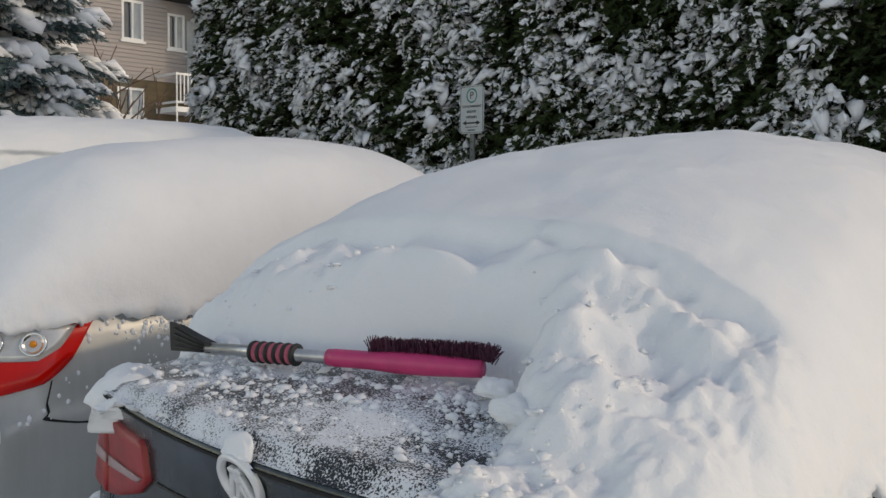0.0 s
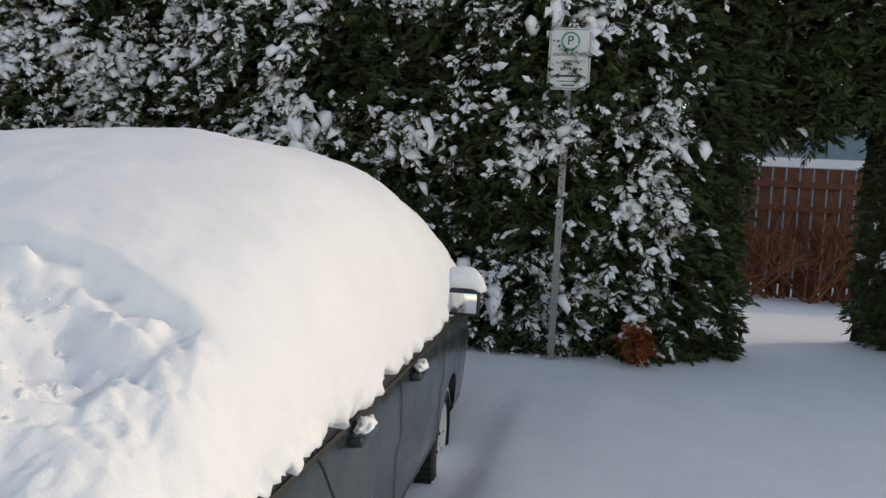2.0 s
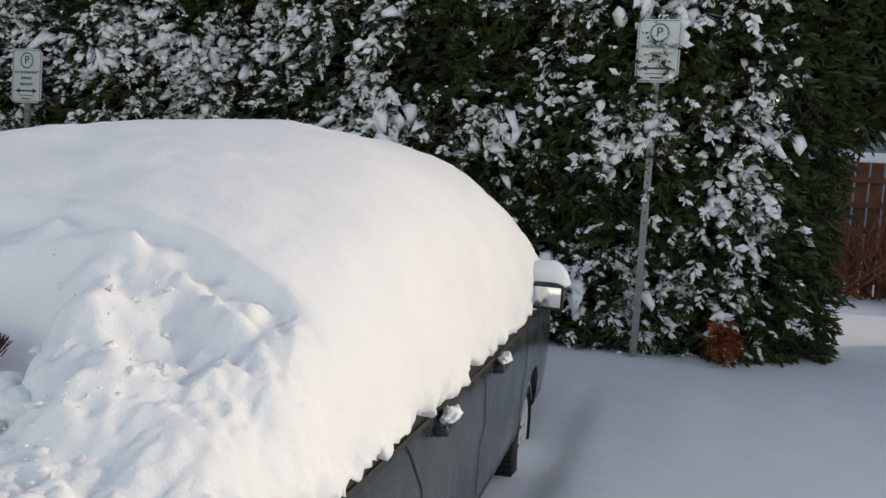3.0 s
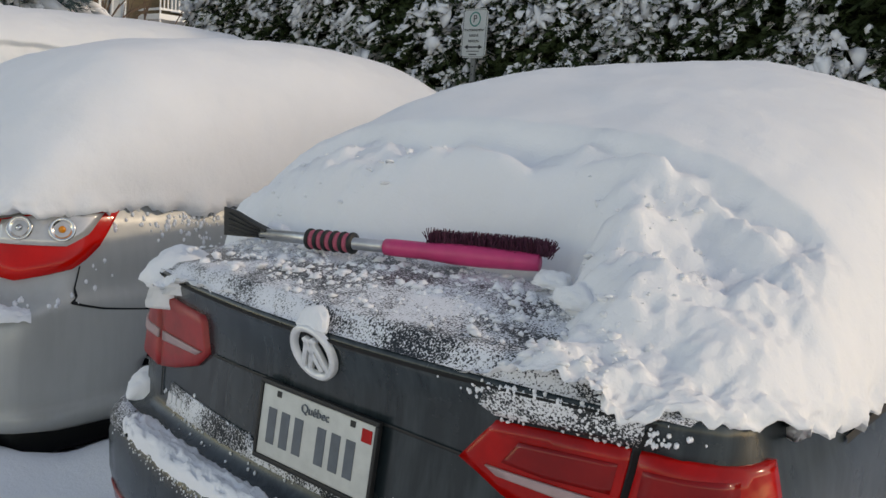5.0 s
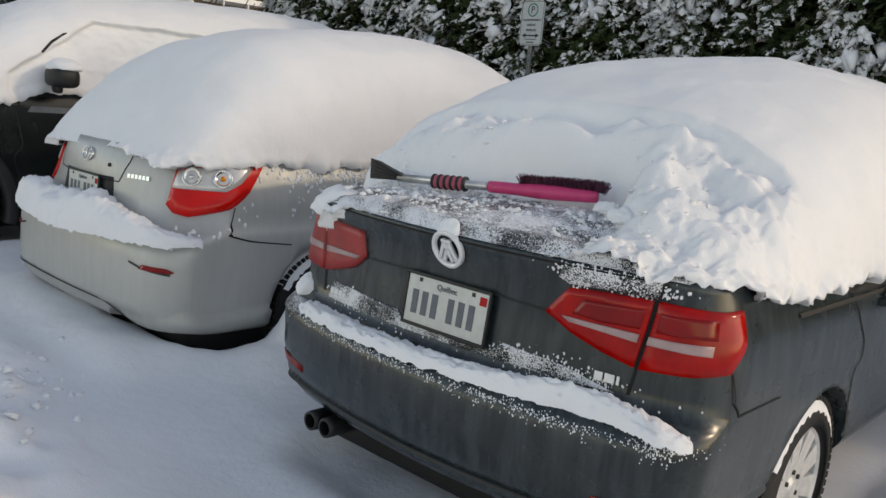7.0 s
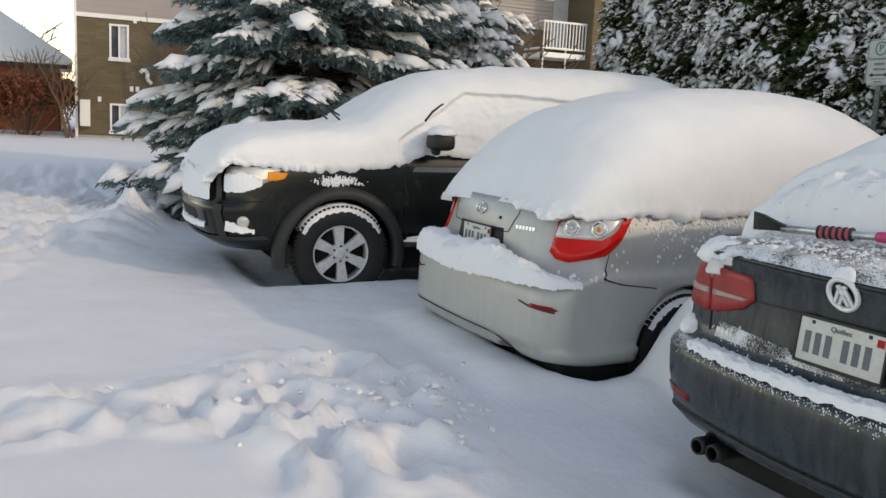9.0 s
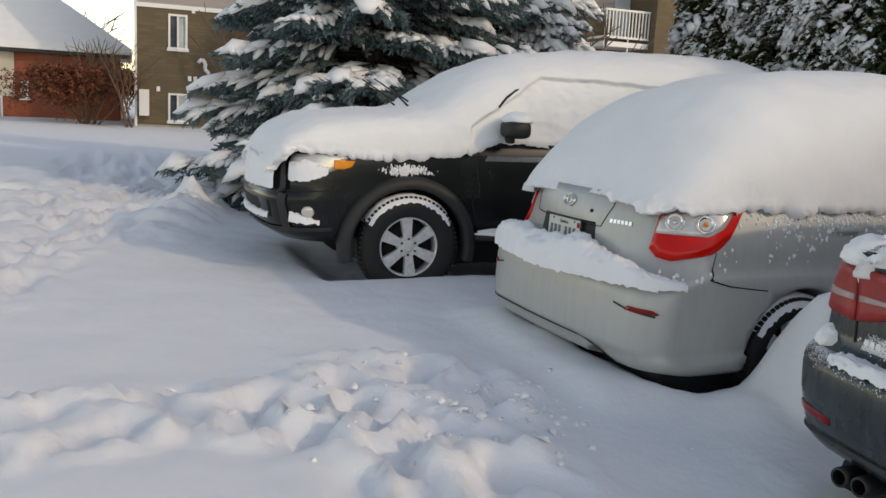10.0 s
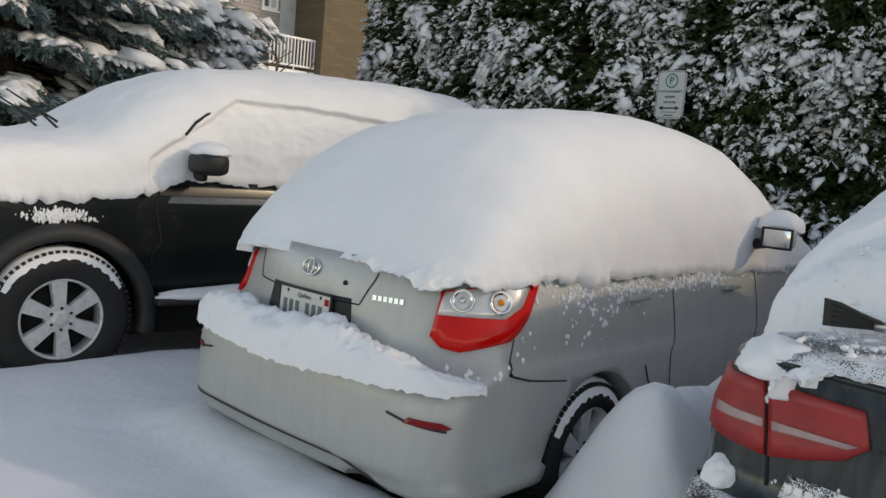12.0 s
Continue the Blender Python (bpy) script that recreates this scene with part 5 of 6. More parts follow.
# branches that reach over the gap
rng = np.random.default_rng(12)
over = thing("cedar_tree", pose(1.7, 8.2, 0.3), "cedar boughs arching over the gap in the hedge", "tree")
bm = bmesh.new()
rod(bm, (-0.9, 0.3, 0), (-0.5, 0.2, 3.4), 0.07, 0.03, 8)
part("trunk", bm, BARK, over)
n = 6000
X, Z = rng.uniform(-1.0, 1.3, n), rng.uniform(1.95, 4.2, n)
ok = Z > 1.95 + 0.25 * np.sin(X * 4)
X, Z = X[ok], Z[ok]
P = np.stack([X, rng.uniform(-0.5, 0.5, len(X)), Z], 1)
D = unit(np.stack([rng.normal(size=len(X)) * 0.8, -0.6 + rng.normal(size=len(X)) * 0.3, rng.normal(size=len(X)) * 0.4 - 0.35], 1))
quads_mesh("foliage", fans(P, D, rng.uniform(0.14, 0.28, len(X)), 12, 1.0, 0.13, rng), CEDAR, over, "dark green cedar sprays")
idx = rng.choice(len(X), 130, replace=False)
S = np.stack([rng.uniform(0.03, 0.09, 130), rng.uniform(0.02, 0.045, 130), rng.uniform(0.012, 0.03, 130)], 1)
blobs("snow_load", P[idx] + D[idx] * 0.1, D[idx], S, SNOW_CLUMP, over, "tufts of snow", rng)

# a withered orange spray low in the hedge
rng = np.random.default_rng(21)
rusty = thing("withered_branch", pose(0.287, 6.79, 0.55), "withered rust-orange cedar branch low in the hedge", "branch")
n = 60
P = rng.normal(size=(n, 3)) * np.array([0.06, 0.05, 0.09]) + np.array([0, -0.06, 0])
D = unit(np.stack([rng.normal(size=n) * 0.6, -0.8 + rng.normal(size=n) * 0.2, rng.normal(size=n) * 0.5 - 0.4], 1))
quads_mesh("sprays", fans(P, D, rng.uniform(0.07, 0.13, n), 12, 1.0, 0.16, rng), RUSTY, rusty, "dry orange sprays")


def spruce(m, height, reach, seed, label, gap=0.09):
    rng = np.random.default_rng(seed)
    t = thing("spruce_tree", m, label, "tree")
    bm = bmesh.new()
    rod(bm, (0, 0, -0.2), (0, 0, height), 0.15, 0.02, 10)
    part("trunk", bm, BARK, t)
    TP, TD, TL, SP, SD_, SS = [], [], [], [], [], []
    bough = bmesh.new()
    z = 0.35
    while z < height - 0.3:
        length = reach * (1 - z / (height * 1.06)) ** 0.75 + 0.15
        for k in range(16):
            a = rng.uniform(0, 6.283)
            L = length * rng.uniform(0.72, 1.1)
            h = np.array([math.cos(a), math.sin(a), 0.0])
            sd = np.array([-h[1], h[0], 0.0])
            z0, lift = z + rng.uniform(-0.15, 0.15), rng.uniform(-0.05, 0.12)
            droop = 0.22 + 0.10 * rng.uniform()

            def curve(q):
                return h * (L * q) + np.array([0, 0, z0 + L * (lift * q - droop * q * q + 0.12 * q ** 4)])
            pts = [curve(q) for q in (0.0, 0.35, 0.7, 1.0)]
            for p, q, r in zip(pts, pts[1:], (0.022, 0.015, 0.009)):
                rod(bough, p, q, r, r * 0.65, 5)
            for q in np.arange(0.30, 1.0, 0.055):
                w = 0.50 * L * (1.05 - q) ** 0.7 * 0.75 + 0.10
                for s in (-1, 1):
                    d = unit(h * 0.85 + sd * s * 0.8 + np.array([0, 0, -0.22 + rng.normal() * 0.12]))
                    nt = max(1, int(w / gap))
                    for i in range(nt):
                        f = (i + 0.3) / nt
                        TP.append(curve(q) + d * w * f - np.array([0, 0, 0.16 * w * f * f]))
                        TD.append(unit(d + sd * s * 0.25 * rng.normal() + h * 0.3 * rng.normal() + np.array([0, 0, -0.2])))
                        TL.append(rng.uniform(0.10, 0.17))
                    if rng.uniform() < 0.9:
                        SP.append(curve(q) + d * w * 0.5 + np.array([0, 0, 0.03]))
                        SD_.append(d)
                        g = rng.uniform(0.6, 1.3)
                        SS.append((w * 0.40 * g, 0.050 * g + 0.015, 0.034 * g))
            if rng.uniform() < 0.8:
                for q in (0.45, 0.65, 0.85, 0.97):
                    SP.append(curve(q) + np.array([0, 0, 0.045]))
                    SD_.append(unit(h + np.array([0, 0, -0.3])))
                    g = rng.uniform(0.7, 1.5)
                    SS.append((0.19 * g, 0.13 * g, 0.075 * g))
        z += 0.26
    part("bough_frame", bough, BARK, t, "drooping boughs")
    TP, TD, TL = np.array(TP), np.array(TD), np.array(TL)
    n = len(TP)
    V = []
    for k in range(10):
        q = k / 10
        s = unit(np.cross(TD, rng.normal(size=(n, 3))))
        d = unit(TD + s * 0.75)
        b = TP + TD * (TL[:, None] * q)
        ll = TL[:, None] * 0.5
        wv = unit(np.cross(d, rng.normal(size=(n, 3)))) * 0.012
        V.append(np.stack([b - wv, b + wv, b + d * ll + wv * 0.5, b + d * ll - wv * 0.5], 1))
    quads_mesh("needles", np.concatenate(V).reshape(-1, 3), SPRUCE, t, "blue-green needles")
    blobs("snow_load", np.array(SP), np.array(SD_), np.array(SS), SNOW_CLUMP, t, "snow pads lying on the boughs", rng, 0.3)
    return t


spruce(pose(-10.7, 1.45, 0.15), 6.6, 2.35, 5, "blue spruce with boughs weighed down by snow")
spruce(pose(-12.4, 3.6, 0.15, 0, 0, 70), 7.2, 2.3, 6, "dark spruce loaded with snow behind the first", 0.2)


def bare_shrub(name, m, height, spread, stems, seed, label, leaves=0, bark=None):
    rng = np.random.default_rng(seed)
    t = thing(name, m, label, "shrub")
    bm = bmesh.new()
    tips = []

    def grow(p, d, l, r, depth):
        q = p + d * l
        rod(bm, p, q, r, r * 0.7, 5 if depth < 2 else 4)
        tips.append(q)
        if depth < 4:
            for _ in range(3 if depth else 4):
                nd = unit(d + rng.normal(size=3) * 0.42 + np.array([0, 0, 0.18]))
                grow(p + d * l * rng.uniform(0.5, 1.0), nd, l * rng.uniform(0.55, 0.8), r * 0.62, depth + 1)
    for _ in range(stems):
        d = unit(np.array([rng.normal() * spread, rng.normal() * spread, 1.0]))
        grow(np.array([rng.normal() * 0.12, rng.normal() * 0.12, 0.0]), d, height * 0.36, 0.011 * height, 1)
    part("branching", bm, bark or TWIG, t, "bare brown twigs", False)
    if leaves:
        tips = np.array(tips)
        P = tips[rng.integers(0, len(tips), leaves)] + rng.normal(size=(leaves, 3)) * 0.05 * height
        P[:, 2] = np.abs(P[:, 2])
        keep = P[:, 2] < height * 0.55
        P = P[keep]
        D = unit(rng.normal(size=(len(P), 3)))
        quads_mesh("dry_leaves", fans(P, D, np.full(len(P), 0.19), 3, 1.0, 0.34, rng), DRY_LEAF, t, "withered red-brown leaves")
    return t


bare_shrub("bare_tree", pose(-15.6, 6.3, 0.2), 4.8, 0.42, 4, 31, "bare leafless shrub in front of the pale siding")
bare_shrub("bare_tree", pose(-19.2, 7.6, 0.2), 5.4, 0.4, 4, 34, "bare leafless shrub behind the spruce")
bare_shrub("leafy_bush", pose(-33.5, -3.1, 0.0), 4.0, 0.6, 12, 32, "bush with withered red-brown leaves before the brick house", 11000)
bare_shrub("bare_tree", pose(-31.6, -1.75, 0.0), 4.2, 0.32, 3, 33, "slender bare tree at the building's corner")
bare_shrub("bare_tree", pose(-31.0, 1.9, 0.0), 6.0, 0.3, 3, 36, "slender bare tree against the brown brick wall")
bare_shrub("bare_tree", pose(-48.0, -5.2, 0.0), 8.0, 0.4, 4, 35, "bare tree behind the brick house")


# ---- buildings ----
def brick_mat(name, a, b, mortar, size=(0.22, 0.075)):
    n = Nodes(name, 0.85)
    tx = n.t.nodes.new("ShaderNodeTexBrick")
    tx.inputs["Color1"].default_value, tx.inputs["Color2"].default_value, tx.inputs["Mortar"].default_value = (*a, 1), (*b, 1), (*mortar, 1)
    tx.inputs["Scale"].default_value, tx.inputs["Mortar Size"].default_value = 1.0, 0.006
    tx.inputs["Brick Width"].default_value, tx.inputs["Row Height"].default_value = size
    sw = n.t.nodes.new("ShaderNodeCombineXYZ")
    sp = n.t.nodes.new("ShaderNodeSeparateXYZ")
    n.link(n.co, sp.inputs[0])
    n.link(sp.outputs[1], sw.inputs[0])
    n.link(sp.outputs[2], sw.inputs[1])
    n.link(sw.outputs[0], tx.inputs["Vector"])
    n.color(n.mix(n.ramp(n.noise(0.7, 5), [(0.35, (0, 0, 0)), (0.75, (0.4, 0.4, 0.4))]), tx.outputs[0], mortar))
    n.bump((tx.outputs[1], 0.4, 0.01))
    return n.mat


def siding_mat(name, c):
    n = Nodes(name, 0.6)
    w = n.t.nodes.new("ShaderNodeTexWave")
    w.wave_type, w.bands_direction, w.wave_profile = "BANDS", "Z", "SAW"
    w.inputs["Scale"].default_value = 1.6
    n.link(n.co, w.inputs["Vector"])
    n.color(n.mix(n.noise(1.2), tuple(v * 0.9 for v in c), c))
    n.bump((w.outputs["Fac"], 0.8, 0.03))
    return n.mat


BROWN_BRICK = brick_mat("brown_brick", (0.12, 0.088, 0.05), (0.16, 0.118, 0.07), (0.10, 0.08, 0.055), (0.4, 0.12))
RED_BRICK = brick_mat("red_brick", (0.30, 0.065, 0.03), (0.38, 0.09, 0.04), (0.24, 0.10, 0.07))
SIDING = siding_mat("pale_siding", (0.36, 0.325, 0.32))
CREAM = plain_mat("cream_render", (0.55, 0.50, 0.40), 0.8, 0, 0.08, 2)
WHITE_FRAME = plain_mat("white_frame", (0.75, 0.75, 0.75), 0.5, 0, 0.05)
WINDOW_GLASS = plain_mat("window_glass", (0.05, 0.06, 0.075), 0.06, 0, 0.4, 1.5)
CURTAIN = plain_mat("pale_curtain", (0.45, 0.48, 0.5), 0.7, 0, 0.15, 3)


def slab(parent, name, x0, x1, y0, y1, z0, z1, mat, label="", bevel=0.0):
    bm = bmesh.new()
    box(bm, x0, x1, y0, y1, z0, z1, bevel)
    return part(name, bm, mat, parent, label, False)


def wall_with(parent, x, t, y0, y1, z0, z1, holes, mat, name="wall"):
    """A wall facing +x with its front at x, thickness t, pierced by (y0, y1, z0, z1) holes."""
    ys = sorted({y0, y1, *[h[0] for h in holes], *[h[1] for h in holes]})
    zs = sorted({z0, z1, *[h[2] for h in holes], *[h[3] for h in holes]})
    bm = bmesh.new()
    for a, b in zip(ys, ys[1:]):
        for c, d in zip(zs, zs[1:]):
            cy, cz = (a + b) / 2, (c + d) / 2
            if not any(h[0] < cy < h[1] and h[2] < cz < h[3] for h in holes):
                box(bm, x - t, x, a, b, c, d)
    bmesh.ops.remove_doubles(bm, verts=bm.verts[:], dist=0.0005)
    return part(name, bm, mat, parent, "", False)


def window(parent, x, y0, y1, z0, z1, snow=True):
    w = new("window")
    w.parent = parent
    f = 0.07
    for a, b, c, d in ((y0, y1, z1 - f, z1), (y0, y1, z0, z0 + f), (y0, y0 + f, z0 + f, z1 - f), (y1 - f, y1, z0 + f, z1 - f), ((y0 + y1) / 2 - 0.03, (y0 + y1) / 2 + 0.03, z0 + f, z1 - f)):
        slab(w, "frame", x - 0.10, x + 0.03, a, b, c, d, WHITE_FRAME)
    slab(w, "pane", x - 0.08, x - 0.07, y0 + f, (y0 + y1) / 2 - 0.03, z0 + f, z1 - f, WINDOW_GLASS)
    slab(w, "pane", x - 0.08, x - 0.07, (y0 + y1) / 2 + 0.03, y1 - f, z0 + f, z1 - f, CURTAIN, "pane with a pale curtain behind")
    slab(w, "sill", x - 0.02, x + 0.09, y0 - 0.05, y1 + 0.05, z0 - 0.07, z0 - 0.004, WHITE_FRAME)
    if snow:
        bm = bmesh.new()
        box(bm, x - 0.01, x + 0.09, y0 - 0.04, y1 + 0.04, z0 - 0.002, z0 + 0.05, 0.02)
        part("sill_snow", bm, SNOW_CLUMP, w)
    return w


flats = thing("apartment_building", pose(-33, 4, 0), "brown brick apartment building with pale siding above", "building")
wins = [(-0.33, 0.34, 3.05, 4.3), (-0.33, 0.34, 0.42, 1.46), (4.2, 5.2, 3.05, 4.3), (4.2, 5.2, 0.5, 1.5)]
wall_with(flats, 0.0, 0.3, -1.48 - 4, 9.2 - 4, -0.5, 4.55, [(a - 4, b - 4, c, d) for a, b, c, d in wins], BROWN_BRICK)
for a, b, c, d in wins:
    window(flats, 0.0, a - 4, b - 4, c, d)
slab(flats, "siding", -0.3, 0.02, -1.48 - 4, 9.2 - 4, 4.56, 9.0, SIDING, "pale siding of the upper storey")
slab(flats, "band", -0.02, 0.06, -1.52 - 4, 9.2 - 4, 4.47, 4.62, WHITE_FRAME)
slab(flats, "side_wall", -9.0, -0.305, -1.48 - 4, -1.2 - 4, -0.5, 9.0, BROWN_BRICK)
slab(flats, "down_pipe", 0.0, 0.09, -1.5 - 4, -1.41 - 4, 0.1, 9.0, WHITE_FRAME)
slab(flats, "foundation", -0.2, 0.04, -1.48 - 4, 9.2 - 4, -0.5, 0.28, plain_mat("concrete", (0.3, 0.3, 0.29), 0.9, 0, 0.15, 3))
slab(flats, "roof", -9.5, 0.4, -1.9 - 4, 9.4 - 4, 9.0, 9.3, SNOW_CLUMP)
for y, z in ((-0.68, 1.62), (1.0, 2.02), (0.42, 2.05), (0.62, 2.05), (0.55, 4.5)):
    slab(flats, "vent_cover", -0.01, 0.08, y - 4.06, y - 3.94, z - 0.12, z + 0.06, WHITE_FRAME)
bm = bmesh.new()
path = [(0.06, 0.72 - 4, 2.62), (0.08, 0.85 - 4, 2.76), (0.08, 0.98 - 4, 2.62), (0.08, 0.96 - 4, 2.40), (0.06, 1.12 - 4, 2.24)]
for a, b in zip(path, path[1:]):
    rod(bm, a, b, 0.07, 0.07, 10)
part("flue_pipe", bm, WHITE_FRAME, flats, "bent white flue pipe")
slab(flats, "meter_box", 0.0, 0.3, -1.35 - 4, -1.0 - 4, 0.6, 1.55, WHITE_FRAME, "white meter cabinet", 0.02)

wing = thing("apartment_wing", pose(-24, 11, 0), "apartment wing of pale siding over brown brick, with a balcony", "building")
ww = [(10.75, 11.4, 5.6, 6.75), (12.15, 12.7, 5.5, 6.55)]
wall_with(wing, 0.0, 0.3, 8.0 - 11, 14.3 - 11, 4.5, 9.5, [(a - 11, b - 11, c, d) for a, b, c, d in ww], SIDING, "siding")
lw = [(10.6, 11.4, 3.4, 4.25)]
boards, bf = [], []
for k in range(42):
    z = 4.5 + 0.12 * k
    for y0_, y1_ in ((-3.0, -0.25), (0.4, 1.15), (1.7, 3.3)) if 5.5 < z < 6.7 else ((-3.0, 3.3),):
        a = len(boards)
        boards += [(0.035, y0_, z), (0.035, y1_, z), (0.004, y1_, z + 0.12), (0.004, y0_, z + 0.12), (0.002, y0_, z), (0.002, y1_, z)]
        bf += [(a, a + 1, a + 2, a + 3), (a + 4, a + 5, a + 1, a)]
tagged(mesh_part("siding", boards, bf, SIDING, wing, "lapped pale siding boards", False), kind="stuff")
wall_with(wing, 0.02, 0.3, 8.0 - 11, 14.3 - 11, 0.0, 4.49, [(a - 11, b - 11, c, d) for a, b, c, d in lw], BROWN_BRICK)
for a, b, c, d in ww + lw:
    window(wing, 0.0, a - 11, b - 11, c, d, False)
slab(wing, "brick_pier", -0.3, 1.6, 13.32 - 11, 18.0 - 11, 0.0, 9.5, BROWN_BRICK)
slab(wing, "soffit", -0.3, 1.9, 11.9 - 11, 18.0 - 11, 6.9, 7.2, FLARE, "grey soffit over the balcony")
balcony = new("balcony")
balcony.parent = wing
slab(balcony, "deck", 0.05, 1.3, 11.75 - 11, 13.3 - 11, 3.55, 3.7, WHITE_FRAME)
for z in (3.8, 4.6):
    slab(balcony, "rail", 1.24, 1.30, 11.75 - 11, 13.3 - 11, z, z + 0.06, WHITE_FRAME)
    slab(balcony, "rail", 0.05, 1.23, 11.75 - 11, 11.81 - 11, z, z + 0.06, WHITE_FRAME)
for k in range(14):
    slab(balcony, "baluster", 1.25, 1.29, 11.77 - 11 + 0.115 * k, 11.80 - 11 + 0.115 * k, 2.9 if k % 7 == 0 else 3.86, 4.6, WHITE_FRAME)
slab(balcony, "door", 0.04, 0.08, 12.75 - 11, 13.3 - 11, 3.9, 6.4, CURTAIN, "glazed balcony door")

house = thing("brick_house", pose(-38, -6, 0), "red brick house with cream render under a snowy roof", "house")
wall_with(house, 0.0, 0.3, -2.2, 3.9, -0.6, 2.75, [(0.22, 0.5, 0.95, 1.65), (-0.75, -0.45, 0.1, 1.0)], RED_BRICK)
slab(house, "render_panel", 0.004, 0.05, -2.2, 0.0, 1.0, 2.75, CREAM, "cream rendered panel")
window(house, 0.0, 0.22, 0.5, 0.95, 1.65)
window(house, 0.0, -0.75, -0.45, 0.1, 1.0, False)
wall_with(house, -6.0, 0.3, -9.0, -2.21, -0.6, 2.75, [], RED_BRICK, "back_wall")
slab(house, "end_wall", -9.0, -0.305, 3.6, 3.9, -0.6, 2.75, RED_BRICK)
slab(house, "gutter", -0.2, 0.5, -9.0, 4.3, 2.76, 2.9, FLARE)
bm = bmesh.new()
q = [bm.verts.new(p) for p in ((0.55, -9.0, 2.9), (0.55, 4.4, 2.9), (-4.6, -1.2, 6.9), (-4.6, -9.0, 6.9), (-9.5, -9.0, 2.9), (-9.5, 4.4, 2.9),
                               (0.55, -9.0, 3.15), (0.55, 4.4, 3.15), (-4.6, -1.4, 7.2), (-4.6, -9.0, 7.2), (-9.5, -9.0, 3.15), (-9.5, 4.4, 3.15))]
for f in ((0, 1, 7, 6), (6, 7, 8, 9), (1, 5, 11, 7), (7, 11, 8), (9, 8, 11, 10), (0, 6, 9, 10, 4), (4, 10, 11, 5), (0, 4, 5, 1)):
    bm.faces.new([q[i] for i in f])
bmesh.ops.recalc_face_normals(bm, faces=bm.faces[:])
part("roof", bm, SNOW_CLUMP, house, "roof under deep snow", False)
slab(house, "chimney", -4.8, -4.4, -3.0, -2.6, 6.6, 8.0, RED_BRICK)

# fence and house seen through the gap
fence = thing("wooden_fence", pose(3.3, 14.0, 0.3), "weathered brown lattice fence overgrown with bare twigs", "fence")
WOOD = plain_mat("brown_fence_wood", (0.15, 0.052, 0.028), 0.85, 0, 0.35, 5)
for k in range(26):
    slab(fence, "board", -2.6 + 0.2 * k, -2.6 + 0.2 * k + 0.17, 0.0, 0.03, 0.0, 2.05, WOOD)
for z in (0.25, 0.62, 1.0, 1.38, 1.75):
    slab(fence, "rail", -2.6, 2.6, -0.05, -0.004, z, z + 0.09, WOOD)
slab(fence, "cap_snow", -2.6, 2.6, -0.06, 0.09, 2.06, 2.2, SNOW_CLUMP, "snow on the fence top")
RUSSET = plain_mat("russet_twig", (0.24, 0.085, 0.04), 0.85, 0, 0.4, 20)
for k, x in enumerate((1.9, 2.35, 2.8, 3.25, 3.7)):
    bare_shrub("bare_bush", pose(x, 13.4 + 0.2 * (k % 2), 0.3), 1.9, 0.6, 8, 41 + k, "tangle of bare russet twigs before the fence", 0, RUSSET)
shed = thing("blue_shed", pose(4.0, 17.0, 0.3), "pale blue boarded shed behind the fence", "shed")
slab(shed, "wall", -3.2, 3.2, 0.0, 0.2, 0.0, 3.0, plain_mat("blue_boards", (0.16, 0.24, 0.30), 0.8, 0, 0.2, 4))
slab(shed, "roof", -3.4, 3.4, -0.3, 2.2, 3.0, 3.25, SNOW_CLUMP, "snowy flat roof")


